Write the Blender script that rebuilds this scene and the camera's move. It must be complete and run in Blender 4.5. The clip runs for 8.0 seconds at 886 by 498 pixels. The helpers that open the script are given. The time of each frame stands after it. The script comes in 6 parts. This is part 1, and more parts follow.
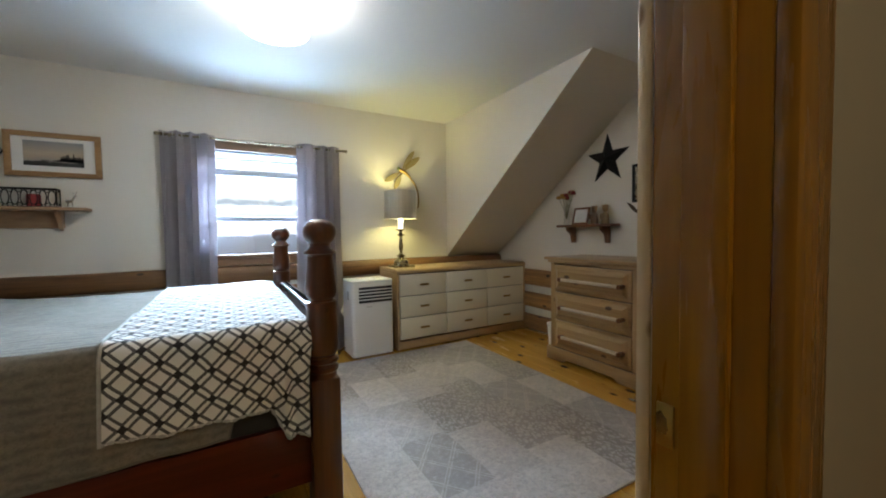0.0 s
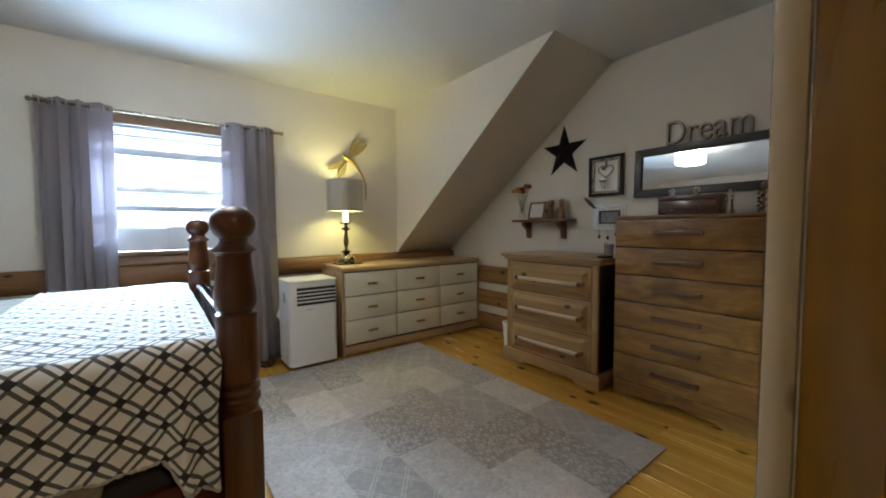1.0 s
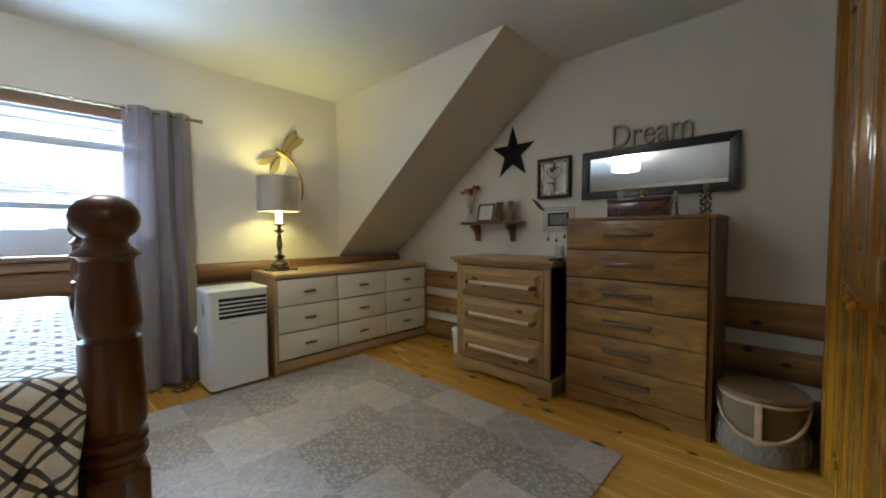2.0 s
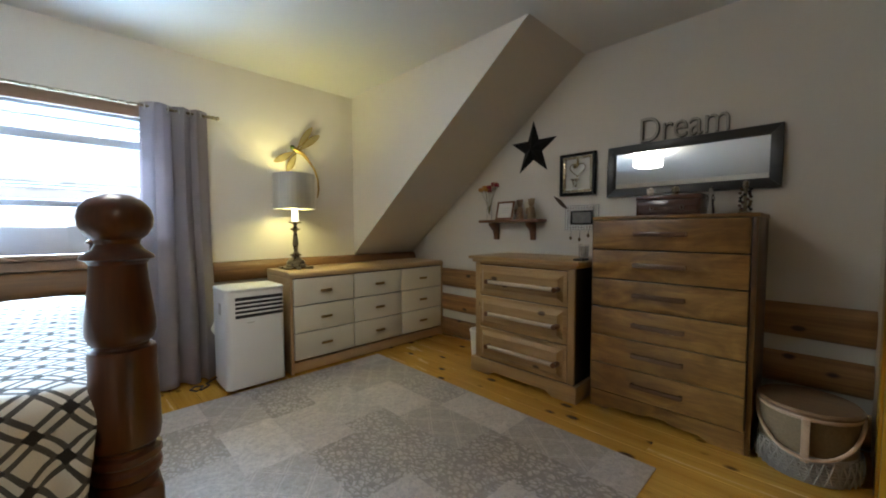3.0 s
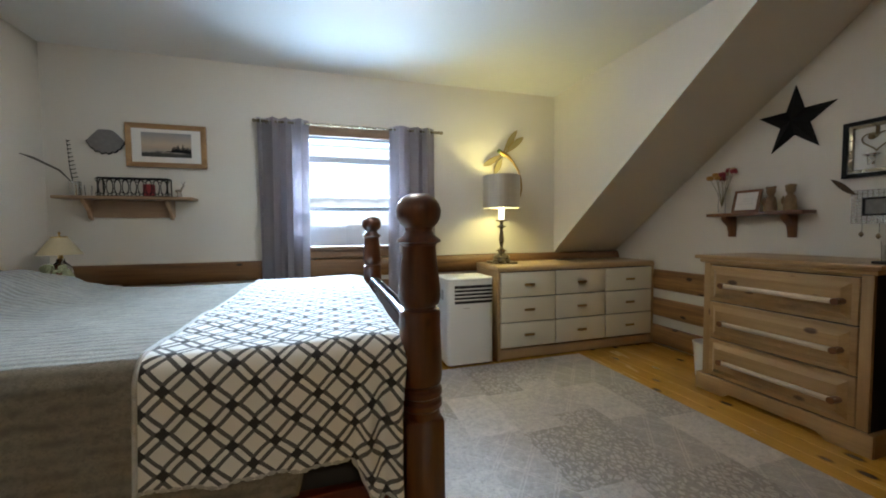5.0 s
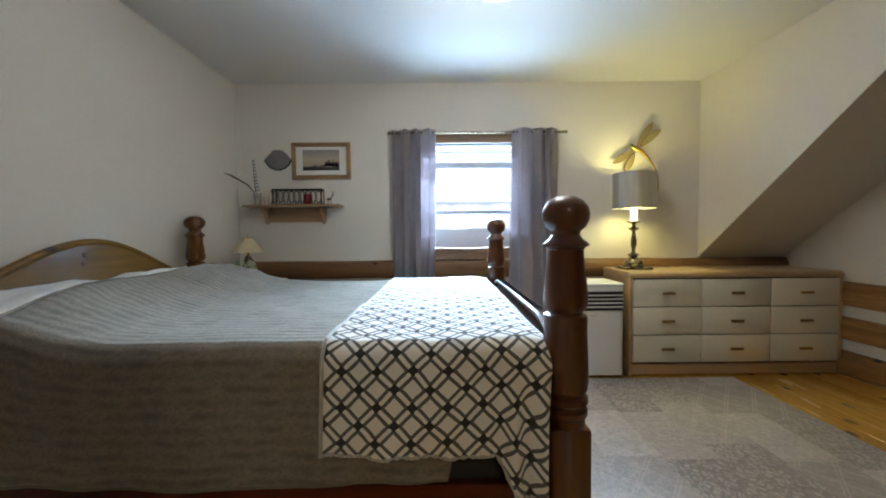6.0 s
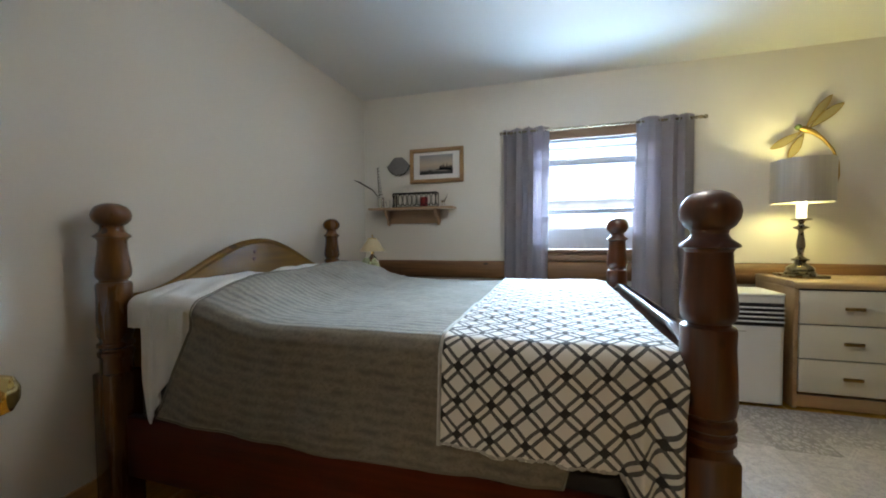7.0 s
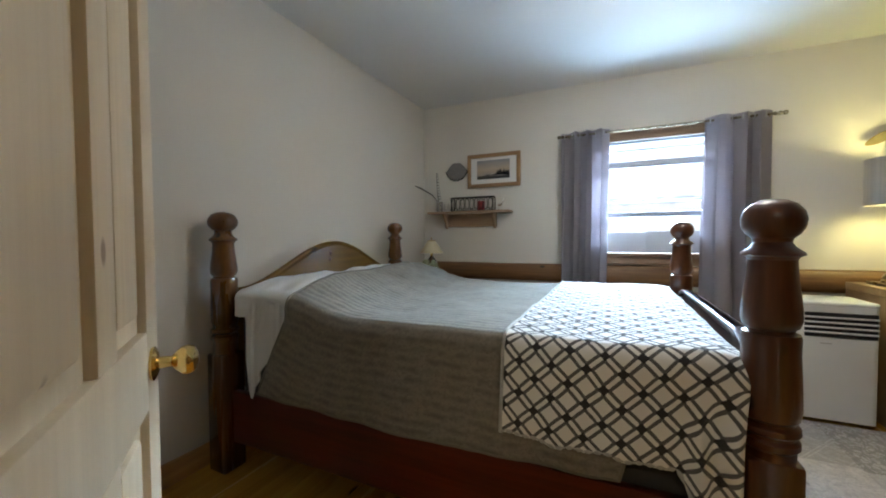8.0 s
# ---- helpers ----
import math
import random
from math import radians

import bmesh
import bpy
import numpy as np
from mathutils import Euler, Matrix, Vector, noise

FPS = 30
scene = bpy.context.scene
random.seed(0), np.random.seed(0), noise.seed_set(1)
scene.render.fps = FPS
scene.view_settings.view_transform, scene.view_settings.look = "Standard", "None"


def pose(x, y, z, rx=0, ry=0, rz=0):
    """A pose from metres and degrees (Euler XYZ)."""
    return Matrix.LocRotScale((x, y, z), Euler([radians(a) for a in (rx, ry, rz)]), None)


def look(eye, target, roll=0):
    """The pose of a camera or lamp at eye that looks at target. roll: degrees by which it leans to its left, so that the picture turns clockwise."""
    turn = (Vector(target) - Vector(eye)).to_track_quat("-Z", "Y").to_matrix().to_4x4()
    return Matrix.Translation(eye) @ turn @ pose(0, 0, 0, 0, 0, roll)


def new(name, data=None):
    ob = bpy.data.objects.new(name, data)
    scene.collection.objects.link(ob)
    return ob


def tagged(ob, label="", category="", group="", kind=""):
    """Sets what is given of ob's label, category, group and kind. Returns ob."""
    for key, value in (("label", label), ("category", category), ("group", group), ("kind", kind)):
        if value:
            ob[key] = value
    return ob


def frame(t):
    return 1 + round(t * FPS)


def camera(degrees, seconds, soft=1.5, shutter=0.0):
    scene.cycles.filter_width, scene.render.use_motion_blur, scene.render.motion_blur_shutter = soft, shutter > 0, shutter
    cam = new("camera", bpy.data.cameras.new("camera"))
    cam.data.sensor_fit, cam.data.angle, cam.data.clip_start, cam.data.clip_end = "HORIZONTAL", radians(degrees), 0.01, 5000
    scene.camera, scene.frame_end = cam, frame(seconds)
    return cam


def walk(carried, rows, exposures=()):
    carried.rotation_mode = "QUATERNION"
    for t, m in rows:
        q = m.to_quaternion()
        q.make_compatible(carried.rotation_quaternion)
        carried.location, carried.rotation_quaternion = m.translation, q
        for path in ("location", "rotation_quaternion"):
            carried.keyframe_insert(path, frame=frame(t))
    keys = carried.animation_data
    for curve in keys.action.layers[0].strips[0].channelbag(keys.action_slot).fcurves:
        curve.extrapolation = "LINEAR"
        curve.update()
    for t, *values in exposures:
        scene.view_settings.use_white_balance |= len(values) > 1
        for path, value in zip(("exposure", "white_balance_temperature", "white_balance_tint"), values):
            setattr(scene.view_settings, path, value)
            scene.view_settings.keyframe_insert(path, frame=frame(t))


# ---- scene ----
cam = camera(99.9, 8.0, soft=1.9)
PATH = [
    (0, (0.338, 0.999, 1.103), (1.333, 2.732, 1.022), -0.8),
    (0.5, (0.408, 1.104, 1.099), (1.493, 2.781, 0.997), -0.5),
    (1, (0.459, 1.231, 1.097), (1.68, 2.811, 0.987), -0.4),
    (1.5, (0.532, 1.312, 1.078), (1.922, 2.747, 0.988), -0.1),
    (1.7, (0.547, 1.344, 1.085), (1.989, 2.726, 0.995), -0.3),
    (2.8, (0.595, 1.458, 1.061), (2.02, 2.859, 0.977), -0.2),
    (3, (0.589, 1.473, 1.092), (1.984, 2.902, 0.987), -0.2),
    (3.5, (0.539, 1.494, 1.058), (1.814, 3.032, 0.964), -0.3),
    (4, (0.481, 1.498, 1.049), (1.572, 3.172, 0.96), -0.4),
    (4.5, (0.446, 1.496, 1.059), (1.297, 3.304, 0.968), -0.5),
    (4.7, (0.432, 1.496, 1.06), (1.182, 3.348, 0.967), -0.5),
    (5.8, (0.337, 1.491, 1.068), (0.43, 3.487, 0.984), -0.6),
    (6, (0.311, 1.493, 1.067), (0.313, 3.491, 0.988), -0.5),
    (6.5, (0.298, 1.483, 1.069), (-0.007, 3.458, 0.991), -0.6),
    (7, (0.291, 1.48, 1.065), (-0.276, 3.396, 0.995), -0.5),
    (7.5, (0.299, 1.428, 1.073), (-0.421, 3.292, 1.003), -0.3),
    (8, (0.296, 1.355, 1.079), (-0.536, 3.173, 1.018), -0.3),
]
walk(cam, [(t, look(eye, target, roll)) for t, eye, target, roll in PATH])

# ---- world, light, exposure ----
scene.view_settings.exposure = 0.94
world = bpy.data.worlds.new("sky")
scene.world = world
world.use_nodes = True
wn = world.node_tree
sky = wn.nodes.new("ShaderNodeTexSky")
sky.sky_type = "NISHITA"
sky.sun_disc = False
sky.sun_elevation, sky.sun_rotation = radians(40), radians(150)
wn.links.new(sky.outputs["Color"], wn.nodes["Background"].inputs["Color"])
wn.nodes["Background"].inputs["Strength"].default_value = 0.12

# ---- sizes of the room ----
XW, XE, YN, YS, ZC = -1.47, 3.31, 4.765, 1.282, 2.376   # west, east, north, south faces, ceiling
XD, YT, ZB = 2.557, 2.744, 0.845                        # dormer cheek, slope's top and bottom
LAMP = (0.58, 3.15)                                      # ceiling light
TLAMP = (1.855, 4.50)                                    # table lamp


def lamp_point(name, loc, watts, colour, radius):
    d = bpy.data.lights.new(name, "POINT")
    d.energy, d.color, d.shadow_soft_size = watts, colour, radius
    ob = new(name, d)
    ob.location = loc
    return ob


lamp_point("ceiling_bulb", (LAMP[0], LAMP[1], 2.23), 8.0, (0.93, 0.97, 1.0), 0.05)
lamp_point("table_bulb", (TLAMP[0], TLAMP[1], 1.40), 7.4, (1.0, 0.94, 0.38), 0.075)


def lamp_area(name, eye, target, w, h, watts, colour):
    d = bpy.data.lights.new(name, "AREA")
    d.shape, d.size, d.size_y, d.energy, d.color = "RECTANGLE", w, h, watts, colour
    ob = new(name, d)
    ob.matrix_basis = look(eye, target)
    return ob


# daylight through the window: thrown up by the pale ground, and down from the open sky
lamp_area("ground_daylight", (0.565, 5.28, 1.00), (0.565, 4.65, 2.2), 0.80, 0.70, 44, (0.46, 0.70, 1.0))
lamp_area("sky_daylight", (1.85, 7.6, 3.40), (0.50, 4.77, 1.5), 5.0, 1.7, 2400, (0.46, 0.71, 1.0))
lamp_area("low_sky_daylight", (0.5, 20.0, 6.95), (0.565, 4.77, 1.5), 24.0, 2.2, 22000, (0.56, 0.77, 1.0))


# ---- mesh helpers ----
def thing(name, base=(0, 0, 0), label="", category="", group="", kind="", rz=0.0, local=False):
    ob = new(name)
    ob.empty_display_size = 0.05
    ob.matrix_basis = pose(*base, 0, 0, rz)
    ob["local"] = 1 if local else 0
    return tagged(ob, label, category, group, kind)


def finish(name, bm, mat, smooth=True, angle=0.6):
    me = bpy.data.meshes.new(name)
    bmesh.ops.recalc_face_normals(bm, faces=bm.faces)
    if smooth:
        for f in bm.faces:
            f.smooth = True
        for e in bm.edges:
            if len(e.link_faces) == 2 and e.calc_face_angle(0) > angle:
                e.smooth = False
    bm.to_mesh(me)
    bm.free()
    me.materials.append(mat)
    return me


def part(name, bm, mat, parent=None, label="", smooth=True):
    me = bm if isinstance(bm, bpy.types.Mesh) else finish(name, bm, mat, smooth)
    ob = new(name, me)
    if parent is not None:
        ob.parent = parent
        if parent.type == "EMPTY" and not parent["local"]:
            ob.matrix_parent_inverse = parent.matrix_basis.inverted()
    if label:
        ob["label"] = label
    return ob


def solo(name, bm, mat, label, category, group="", kind=""):
    return tagged(part(name, bm, mat), label, category, group, kind)


def bx(x0, x1, y0, y1, z0, z1, bev=0.004, seg=2, bm=None):
    own = bmesh.new()
    r = bmesh.ops.create_cube(own, size=1)
    for v in r["verts"]:
        v.co = Vector(((x0 + x1) / 2 + v.co.x * (x1 - x0), (y0 + y1) / 2 + v.co.y * (y1 - y0), (z0 + z1) / 2 + v.co.z * (z1 - z0)))
    if bev > 0:
        bmesh.ops.bevel(own, geom=list(own.edges), offset=bev, segments=seg, profile=0.5, affect="EDGES")
    return add(bm, own)


def add(bm, own):
    if bm is None:
        return own
    me = bpy.data.meshes.new("tmp")
    own.to_mesh(me)
    own.free()
    bm.from_mesh(me)
    bpy.data.meshes.remove(me)
    return bm


def move(bm, m):
    bmesh.ops.transform(bm, matrix=m, verts=bm.verts)
    return bm


def lathe(profile, n=28, at=(0, 0, 0), bm=None):
    own = bmesh.new()
    rings = []
    for r, z in profile:
        if r < 1e-5:
            rings.append([own.verts.new((at[0], at[1], at[2] + z))])
        else:
            rings.append([own.verts.new((at[0] + r * math.cos(2 * math.pi * i / n), at[1] + r * math.sin(2 * math.pi * i / n), at[2] + z)) for i in range(n)])
    for a, b in zip(rings, rings[1:]):
        for i in range(n):
            j = (i + 1) % n
            q = [a[i % len(a)], a[j % len(a)], b[j % len(b)], b[i % len(b)]]
            q = list(dict.fromkeys(q))
            if len(q) > 2:
                own.faces.new(q)
    return add(bm, own)


def tube(points, r, n=10, bm=None, closed=False):
    own = bmesh.new()
    pts = [Vector(p) for p in points]
    rads = r if isinstance(r, (list, tuple)) else [r] * len(pts)
    rings = []
    for i, p in enumerate(pts):
        a, b = pts[i - 1] if (i or closed) else pts[0], pts[(i + 1) % len(pts)] if (i < len(pts) - 1 or closed) else pts[-1]
        d = (b - a).normalized()
        side = d.orthogonal().normalized() if not rings else None
        if side is None:
            side = (last - d * last.dot(d)).normalized()
        last = side
        up = d.cross(side)
        rings.append([own.verts.new(p + rads[i] * (math.cos(2 * math.pi * k / n) * side + math.sin(2 * math.pi * k / n) * up)) for k in range(n)])
    pairs = list(zip(rings, rings[1:])) + ([(rings[-1], rings[0])] if closed else [])
    for a, b in pairs:
        for k in range(n):
            own.faces.new((a[k], a[(k + 1) % n], b[(k + 1) % n], b[k]))
    if not closed:
        own.faces.new(rings[0][::-1])
        own.faces.new(rings[-1])
    return add(bm, own)


def slab(outline, axis, a, b, bev=0.0, bm=None):
    """A flat outline pushed from a to b along an axis. Outline points are (x, y), (x, z) or (y, z)."""
    own = bmesh.new()

    def at(p, h):
        return {"z": (p[0], p[1], h), "y": (p[0], h, p[1]), "x": (h, p[0], p[1])}[axis]
    lo = [own.verts.new(at(p, a)) for p in outline]
    hi = [own.verts.new(at(p, b)) for p in outline]
    own.faces.new(lo)
    own.faces.new(hi)
    for i in range(len(lo)):
        j = (i + 1) % len(lo)
        own.faces.new((lo[i], lo[j], hi[j], hi[i]))
    bmesh.ops.recalc_face_normals(own, faces=own.faces)
    if bev > 0:
        bmesh.ops.bevel(own, geom=[e for e in own.edges if e.calc_face_angle(0) > 0.5], offset=bev, segments=2, profile=0.5, affect="EDGES")
    return add(bm, own)


def sheet(rows, uv=None, bm=None):
    """A grid of points as a surface; uv gives each point's place on the cloth in metres."""
    own = bmesh.new()
    layer = own.loops.layers.uv.new("cloth") if uv else None
    vs = [[own.verts.new(p) for p in row] for row in rows]
    for i in range(len(vs) - 1):
        for j in range(len(vs[0]) - 1):
            f = own.faces.new((vs[i][j], vs[i + 1][j], vs[i + 1][j + 1], vs[i][j + 1]))
            if uv:
                for loop, (a, b) in zip(f.loops, ((i, j), (i + 1, j), (i + 1, j + 1), (i, j + 1))):
                    loop[layer].uv = uv[a][b]
    return add(bm, own)


def thicken(ob, t, offset=-1.0):
    m = ob.modifiers.new("thick", "SOLIDIFY")
    m.thickness, m.offset = t, offset
    return ob


def wob(x, y, z, k):
    return noise.noise(Vector((x, y, z)) * k)


# ---- materials ----
class Nodes:
    def __init__(self, name):
        self.mat = bpy.data.materials.new(name)
        self.mat.use_nodes = True
        self.t = self.mat.node_tree
        self.b = self.t.nodes["Principled BSDF"]

    def node(self, kind, **kw):
        n = self.t.nodes.new(kind)
        for k, v in kw.items():
            n.inputs[k].default_value = v
        return n

    def link(self, a, b):
        self.t.links.new(a, b)

    def maths(self, op, a, b=None, c=None):
        n = self.t.nodes.new("ShaderNodeMath")
        n.operation = op
        for i, v in enumerate((a, b, c)):
            if v is None:
                continue
            if isinstance(v, (int, float)):
                n.inputs[i].default_value = v
            else:
                self.link(v, n.inputs[i])
        return n.outputs[0]

    def coords(self, scale=(1, 1, 1), vary=True, which="Object"):
        tc = self.t.nodes.new("ShaderNodeTexCoord")
        mp = self.node("ShaderNodeMapping", Scale=scale)
        self.link(tc.outputs[which], mp.inputs["Vector"])
        if vary:
            info = self.t.nodes.new("ShaderNodeObjectInfo")
            mul = self.t.nodes.new("ShaderNodeVectorMath")
            mul.operation = "MULTIPLY"
            mul.inputs[1].default_value = (37.0, 61.0, 23.0)
            self.link(info.outputs["Random"], mul.inputs[0])
            self.link(mul.outputs[0], mp.inputs["Location"])
        return mp.outputs[0]

    def noise(self, vec, scale, detail=4.0, rough=0.55, distortion=0.0):
        n = self.node("ShaderNodeTexNoise", Scale=scale, Detail=detail, Roughness=rough, Distortion=distortion)
        self.link(vec, n.inputs["Vector"])
        return n.outputs["Fac"]

    def ramp(self, fac, stops):
        n = self.t.nodes.new("ShaderNodeValToRGB")
        e = n.color_ramp.elements
        while len(e) < len(stops):
            e.new(0.5)
        for el, (p, c) in zip(e, stops):
            el.position, el.color = p, (*c, 1) if len(c) == 3 else c
        self.link(fac, n.inputs["Fac"])
        return n.outputs["Color"]

    def mix(self, fac, a, b, blend="MIX"):
        n = self.t.nodes.new("ShaderNodeMix")
        n.data_type, n.blend_type = "RGBA", blend
        ins = [i for i in n.inputs if i.type == "RGBA"]
        facs = [i for i in n.inputs if i.type == "VALUE"]
        for sock, v in ((facs[0], fac), (ins[0], a), (ins[1], b)):
            if isinstance(v, (int, float)):
                sock.default_value = v
            elif isinstance(v, tuple):
                sock.default_value = (*v, 1)
            else:
                self.link(v, sock)
        return [o for o in n.outputs if o.type == "RGBA"][0]

    def bump(self, height, strength=0.3, dist=0.002):
        n = self.node("ShaderNodeBump", Strength=strength, Distance=dist)
        self.link(height, n.inputs["Height"])
        self.link(n.outputs[0], self.b.inputs["Normal"])

    def done(self, colour=None, rough=0.5, metal=0.0, **kw):
        if colour is not None:
            if isinstance(colour, tuple):
                self.b.inputs["Base Color"].default_value = (*colour, 1)
            else:
                self.link(colour, self.b.inputs["Base Color"])
        if isinstance(rough, (int, float)):
            self.b.inputs["Roughness"].default_value = rough
        else:
            self.link(rough, self.b.inputs["Roughness"])
        self.b.inputs["Metallic"].default_value = metal
        for k, v in kw.items():
            self.b.inputs[k.replace("_", " ")].default_value = v
        return self.mat


def wood(name, dark, light, grain="x", rough=0.4, knots=0.5, knot_colour=None, coat=0.0, fine=1.0, spec=0.5):
    """Boards with grain along an axis, streaks, pores and dark knots."""
    m = Nodes(name)
    ax = "xyz".index(grain)
    sc = [9.0 * fine] * 3
    sc[ax] = 0.7
    vec = m.coords(tuple(sc))
    a = m.noise(vec, 1.0, 6.0, 0.6, 0.6)
    sc2 = [70.0 * fine] * 3
    sc2[ax] = 2.5
    b = m.noise(m.coords(tuple(sc2)), 1.0, 3.0, 0.6)
    g = m.maths("MULTIPLY_ADD", b, 0.35, m.maths("MULTIPLY", a, 0.75))
    mid = tuple((p + q) / 2 for p, q in zip(dark, light))
    col = m.ramp(g, [(0.30, dark), (0.52, mid), (0.72, light)])
    big = m.noise(m.coords((1.3, 1.3, 1.3)), 1.0, 2.0)
    col = m.mix(m.maths("MULTIPLY", m.maths("SUBTRACT", big, 0.4), 0.7), col, tuple(c * 0.62 for c in dark))
    if knots > 0:
        ks = [7.6] * 3
        ks[ax] = 4.2
        v = m.node("ShaderNodeTexVoronoi", Scale=1.0, Randomness=1.0)
        m.link(m.coords(tuple(ks)), v.inputs["Vector"])
        kc = knot_colour or tuple(c * 0.22 for c in dark)
        k = m.ramp(v.outputs["Distance"], [(0.03 + 0.07 * knots, (1, 1, 1)), (0.06 + 0.11 * knots, (0, 0, 0))])
        col = m.mix(m.maths("MULTIPLY", k, 0.9), col, kc)
    m.bump(g, 0.25, 0.0015)
    r = m.maths("MULTIPLY_ADD", a, 0.25, rough - 0.1)
    return m.done(col, r, 0.0, Coat_Weight=coat, Coat_Roughness=0.12, Specular_IOR_Level=spec)


def maple(name, dark, light, grain):
    """Blotchy stained maple: cloudy figure, faint grain, darker stain in patches."""
    m = Nodes(name)
    ax = "xyz".index(grain)
    s1, s2 = [11.0] * 3, [90.0] * 3
    s1[ax], s2[ax] = 3.5, 4.0
    cloud = m.noise(m.coords(tuple(s1)), 1.0, 5.0, 0.62, 1.2)
    grainy = m.noise(m.coords(tuple(s2)), 1.0, 3.0, 0.6)
    g = m.maths("MULTIPLY_ADD", grainy, 0.22, m.maths("MULTIPLY", cloud, 0.85))
    mid = tuple(0.55 * p + 0.45 * q for p, q in zip(dark, light))
    col = m.ramp(g, [(0.34, dark), (0.52, mid), (0.70, light)])
    stain = m.noise(m.coords((2.2, 2.2, 2.2)), 1.0, 4.0, 0.6, 0.5)
    col = m.mix(m.ramp(stain, [(0.48, (0, 0, 0)), (0.72, (0.6, 0.6, 0.6))]), col, tuple(c * 0.7 for c in dark))
    m.bump(g, 0.12, 0.001)
    return m.done(col, m.maths("MULTIPLY_ADD", cloud, 0.25, 0.26), 0.0, Coat_Weight=0.15, Coat_Roughness=0.2)


def paint(name, colour, rough=0.85, bump=0.12, scale=60.0, mottle=0.06):
    m = Nodes(name)
    v = m.coords((1, 1, 1), False)
    n1, n2 = m.noise(v, 1.6, 3.0), m.noise(v, scale, 3.0)
    col = m.mix(m.maths("MULTIPLY", n1, mottle * 2), colour, tuple(c * 0.82 for c in colour))
    m.bump(n2, bump, 0.002)
    return m.done(col, rough)


def plain(name, colour, rough=0.5, metal=0.0, spots=0.15, scale=25.0, **kw):
    m = Nodes(name)
    n = m.noise(m.coords(), scale, 4.0)
    col = m.mix(m.maths("MULTIPLY", n, spots * 2), colour, tuple(c * 0.6 for c in colour))
    m.bump(n, 0.08, 0.001)
    return m.done(col, m.maths("MULTIPLY_ADD", n, 0.2, rough - 0.1), metal, **kw)


def glow(name, colour, strength):
    m = Nodes(name)
    return m.done((0.8, 0.8, 0.8), 0.6, 0.0, Emission_Color=(*colour, 1), Emission_Strength=strength)


def glass(name, colour=(1, 1, 1), rough=0.0):
    m = Nodes(name)
    return m.done(colour, rough, 0.0, Transmission_Weight=1.0, IOR=1.45)


def cloth(name, colour, ribs=0.0, rough=0.95, scale=240.0, darkness=0.65, which="Object", vary=True):
    m = Nodes(name)
    v = m.coords((1, 1, 1), vary, which)
    fine, big = m.noise(v, scale, 3.0), m.noise(v, 5.0, 5.0, 0.65)
    col = m.mix(m.maths("MULTIPLY", fine, 0.8), colour, tuple(c * darkness for c in colour))
    col = m.mix(m.maths("MULTIPLY", big, 0.5), col, tuple(c * 0.75 for c in colour))
    h = fine
    if ribs:
        sep = m.t.nodes.new("ShaderNodeSeparateXYZ")
        m.link(v, sep.inputs[0])
        row = m.maths("MULTIPLY_ADD", m.noise(v, 9.0, 3.0), 0.022, sep.outputs["Y"])
        w = m.maths("SINE", m.maths("MULTIPLY", row, 2 * math.pi / ribs))
        h = m.maths("MULTIPLY_ADD", w, 0.5, fine)
        broken = m.maths("MULTIPLY", m.ramp(m.noise(v, 17.0, 4.0), [(0.36, (0, 0, 0)), (0.62, (1, 1, 1))]), 0.80)
        speck = m.ramp(m.noise(v, 75.0, 3.0, 0.7), [(0.46, (0, 0, 0)), (0.66, (1, 1, 1))])
        col = m.mix(m.maths("MULTIPLY", speck, 0.75), col, tuple(c * 0.5 for c in colour))
        col = m.mix(m.maths("MULTIPLY", m.maths("MULTIPLY_ADD", w, 0.5, 0.5), broken), col, tuple(c * 0.42 for c in colour))
    m.bump(h, 0.45, 0.003)
    return m.done(col, rough, 0.0, Sheen_Weight=0.08)


M_WALL = paint("wall_paint", (0.685, 0.638, 0.562))
M_CEIL = paint("ceiling_paint", (0.69, 0.68, 0.65))
M_CHINK = paint("chinking", (0.62, 0.60, 0.53), 0.95, 0.5, 25.0, 0.15)
M_PLANK = wood("pine_floor", (0.41, 0.185, 0.020), (0.68, 0.385, 0.068), "y", 0.22, 1.25, (0.045, 0.013, 0.004), 0.25)
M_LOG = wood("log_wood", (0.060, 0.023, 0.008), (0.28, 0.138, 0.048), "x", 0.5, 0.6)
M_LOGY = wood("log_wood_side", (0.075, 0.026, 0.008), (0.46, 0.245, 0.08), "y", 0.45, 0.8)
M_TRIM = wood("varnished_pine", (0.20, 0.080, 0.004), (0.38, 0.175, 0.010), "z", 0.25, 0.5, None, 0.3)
# pine lifted to a pale tone: the window's grazing reflection painted into the casing
M_CASE = wood("window_lit_pine_casing", (0.56, 0.43, 0.26), (0.70, 0.57, 0.38), "z", 0.20, 0.15, (0.25, 0.14, 0.06), 0.7)
M_BASE = wood("pine_board", (0.34, 0.17, 0.05), (0.56, 0.33, 0.12), "y", 0.35, 0.4)
M_DOOR = wood("pale_pine_door", (0.56, 0.43, 0.27), (0.72, 0.59, 0.41), "z", 0.4, 0.25, (0.24, 0.14, 0.075))
M_SILL = wood("window_wood", (0.20, 0.11, 0.06), (0.36, 0.22, 0.13), "x", 0.5, 0.2)
M_BED = wood("dark_bed_wood", (0.036, 0.0085, 0.0025), (0.125, 0.034, 0.008), "z", 0.32, 0.35, (0.015, 0.005, 0.003), 0.45, 1.0, 0.4)
M_GLOSS = wood("glossy_bed_wood", (0.045, 0.012, 0.004), (0.13, 0.040, 0.012), "y", 0.30, 0.2, None, 1.0, 1.0, 0.6)
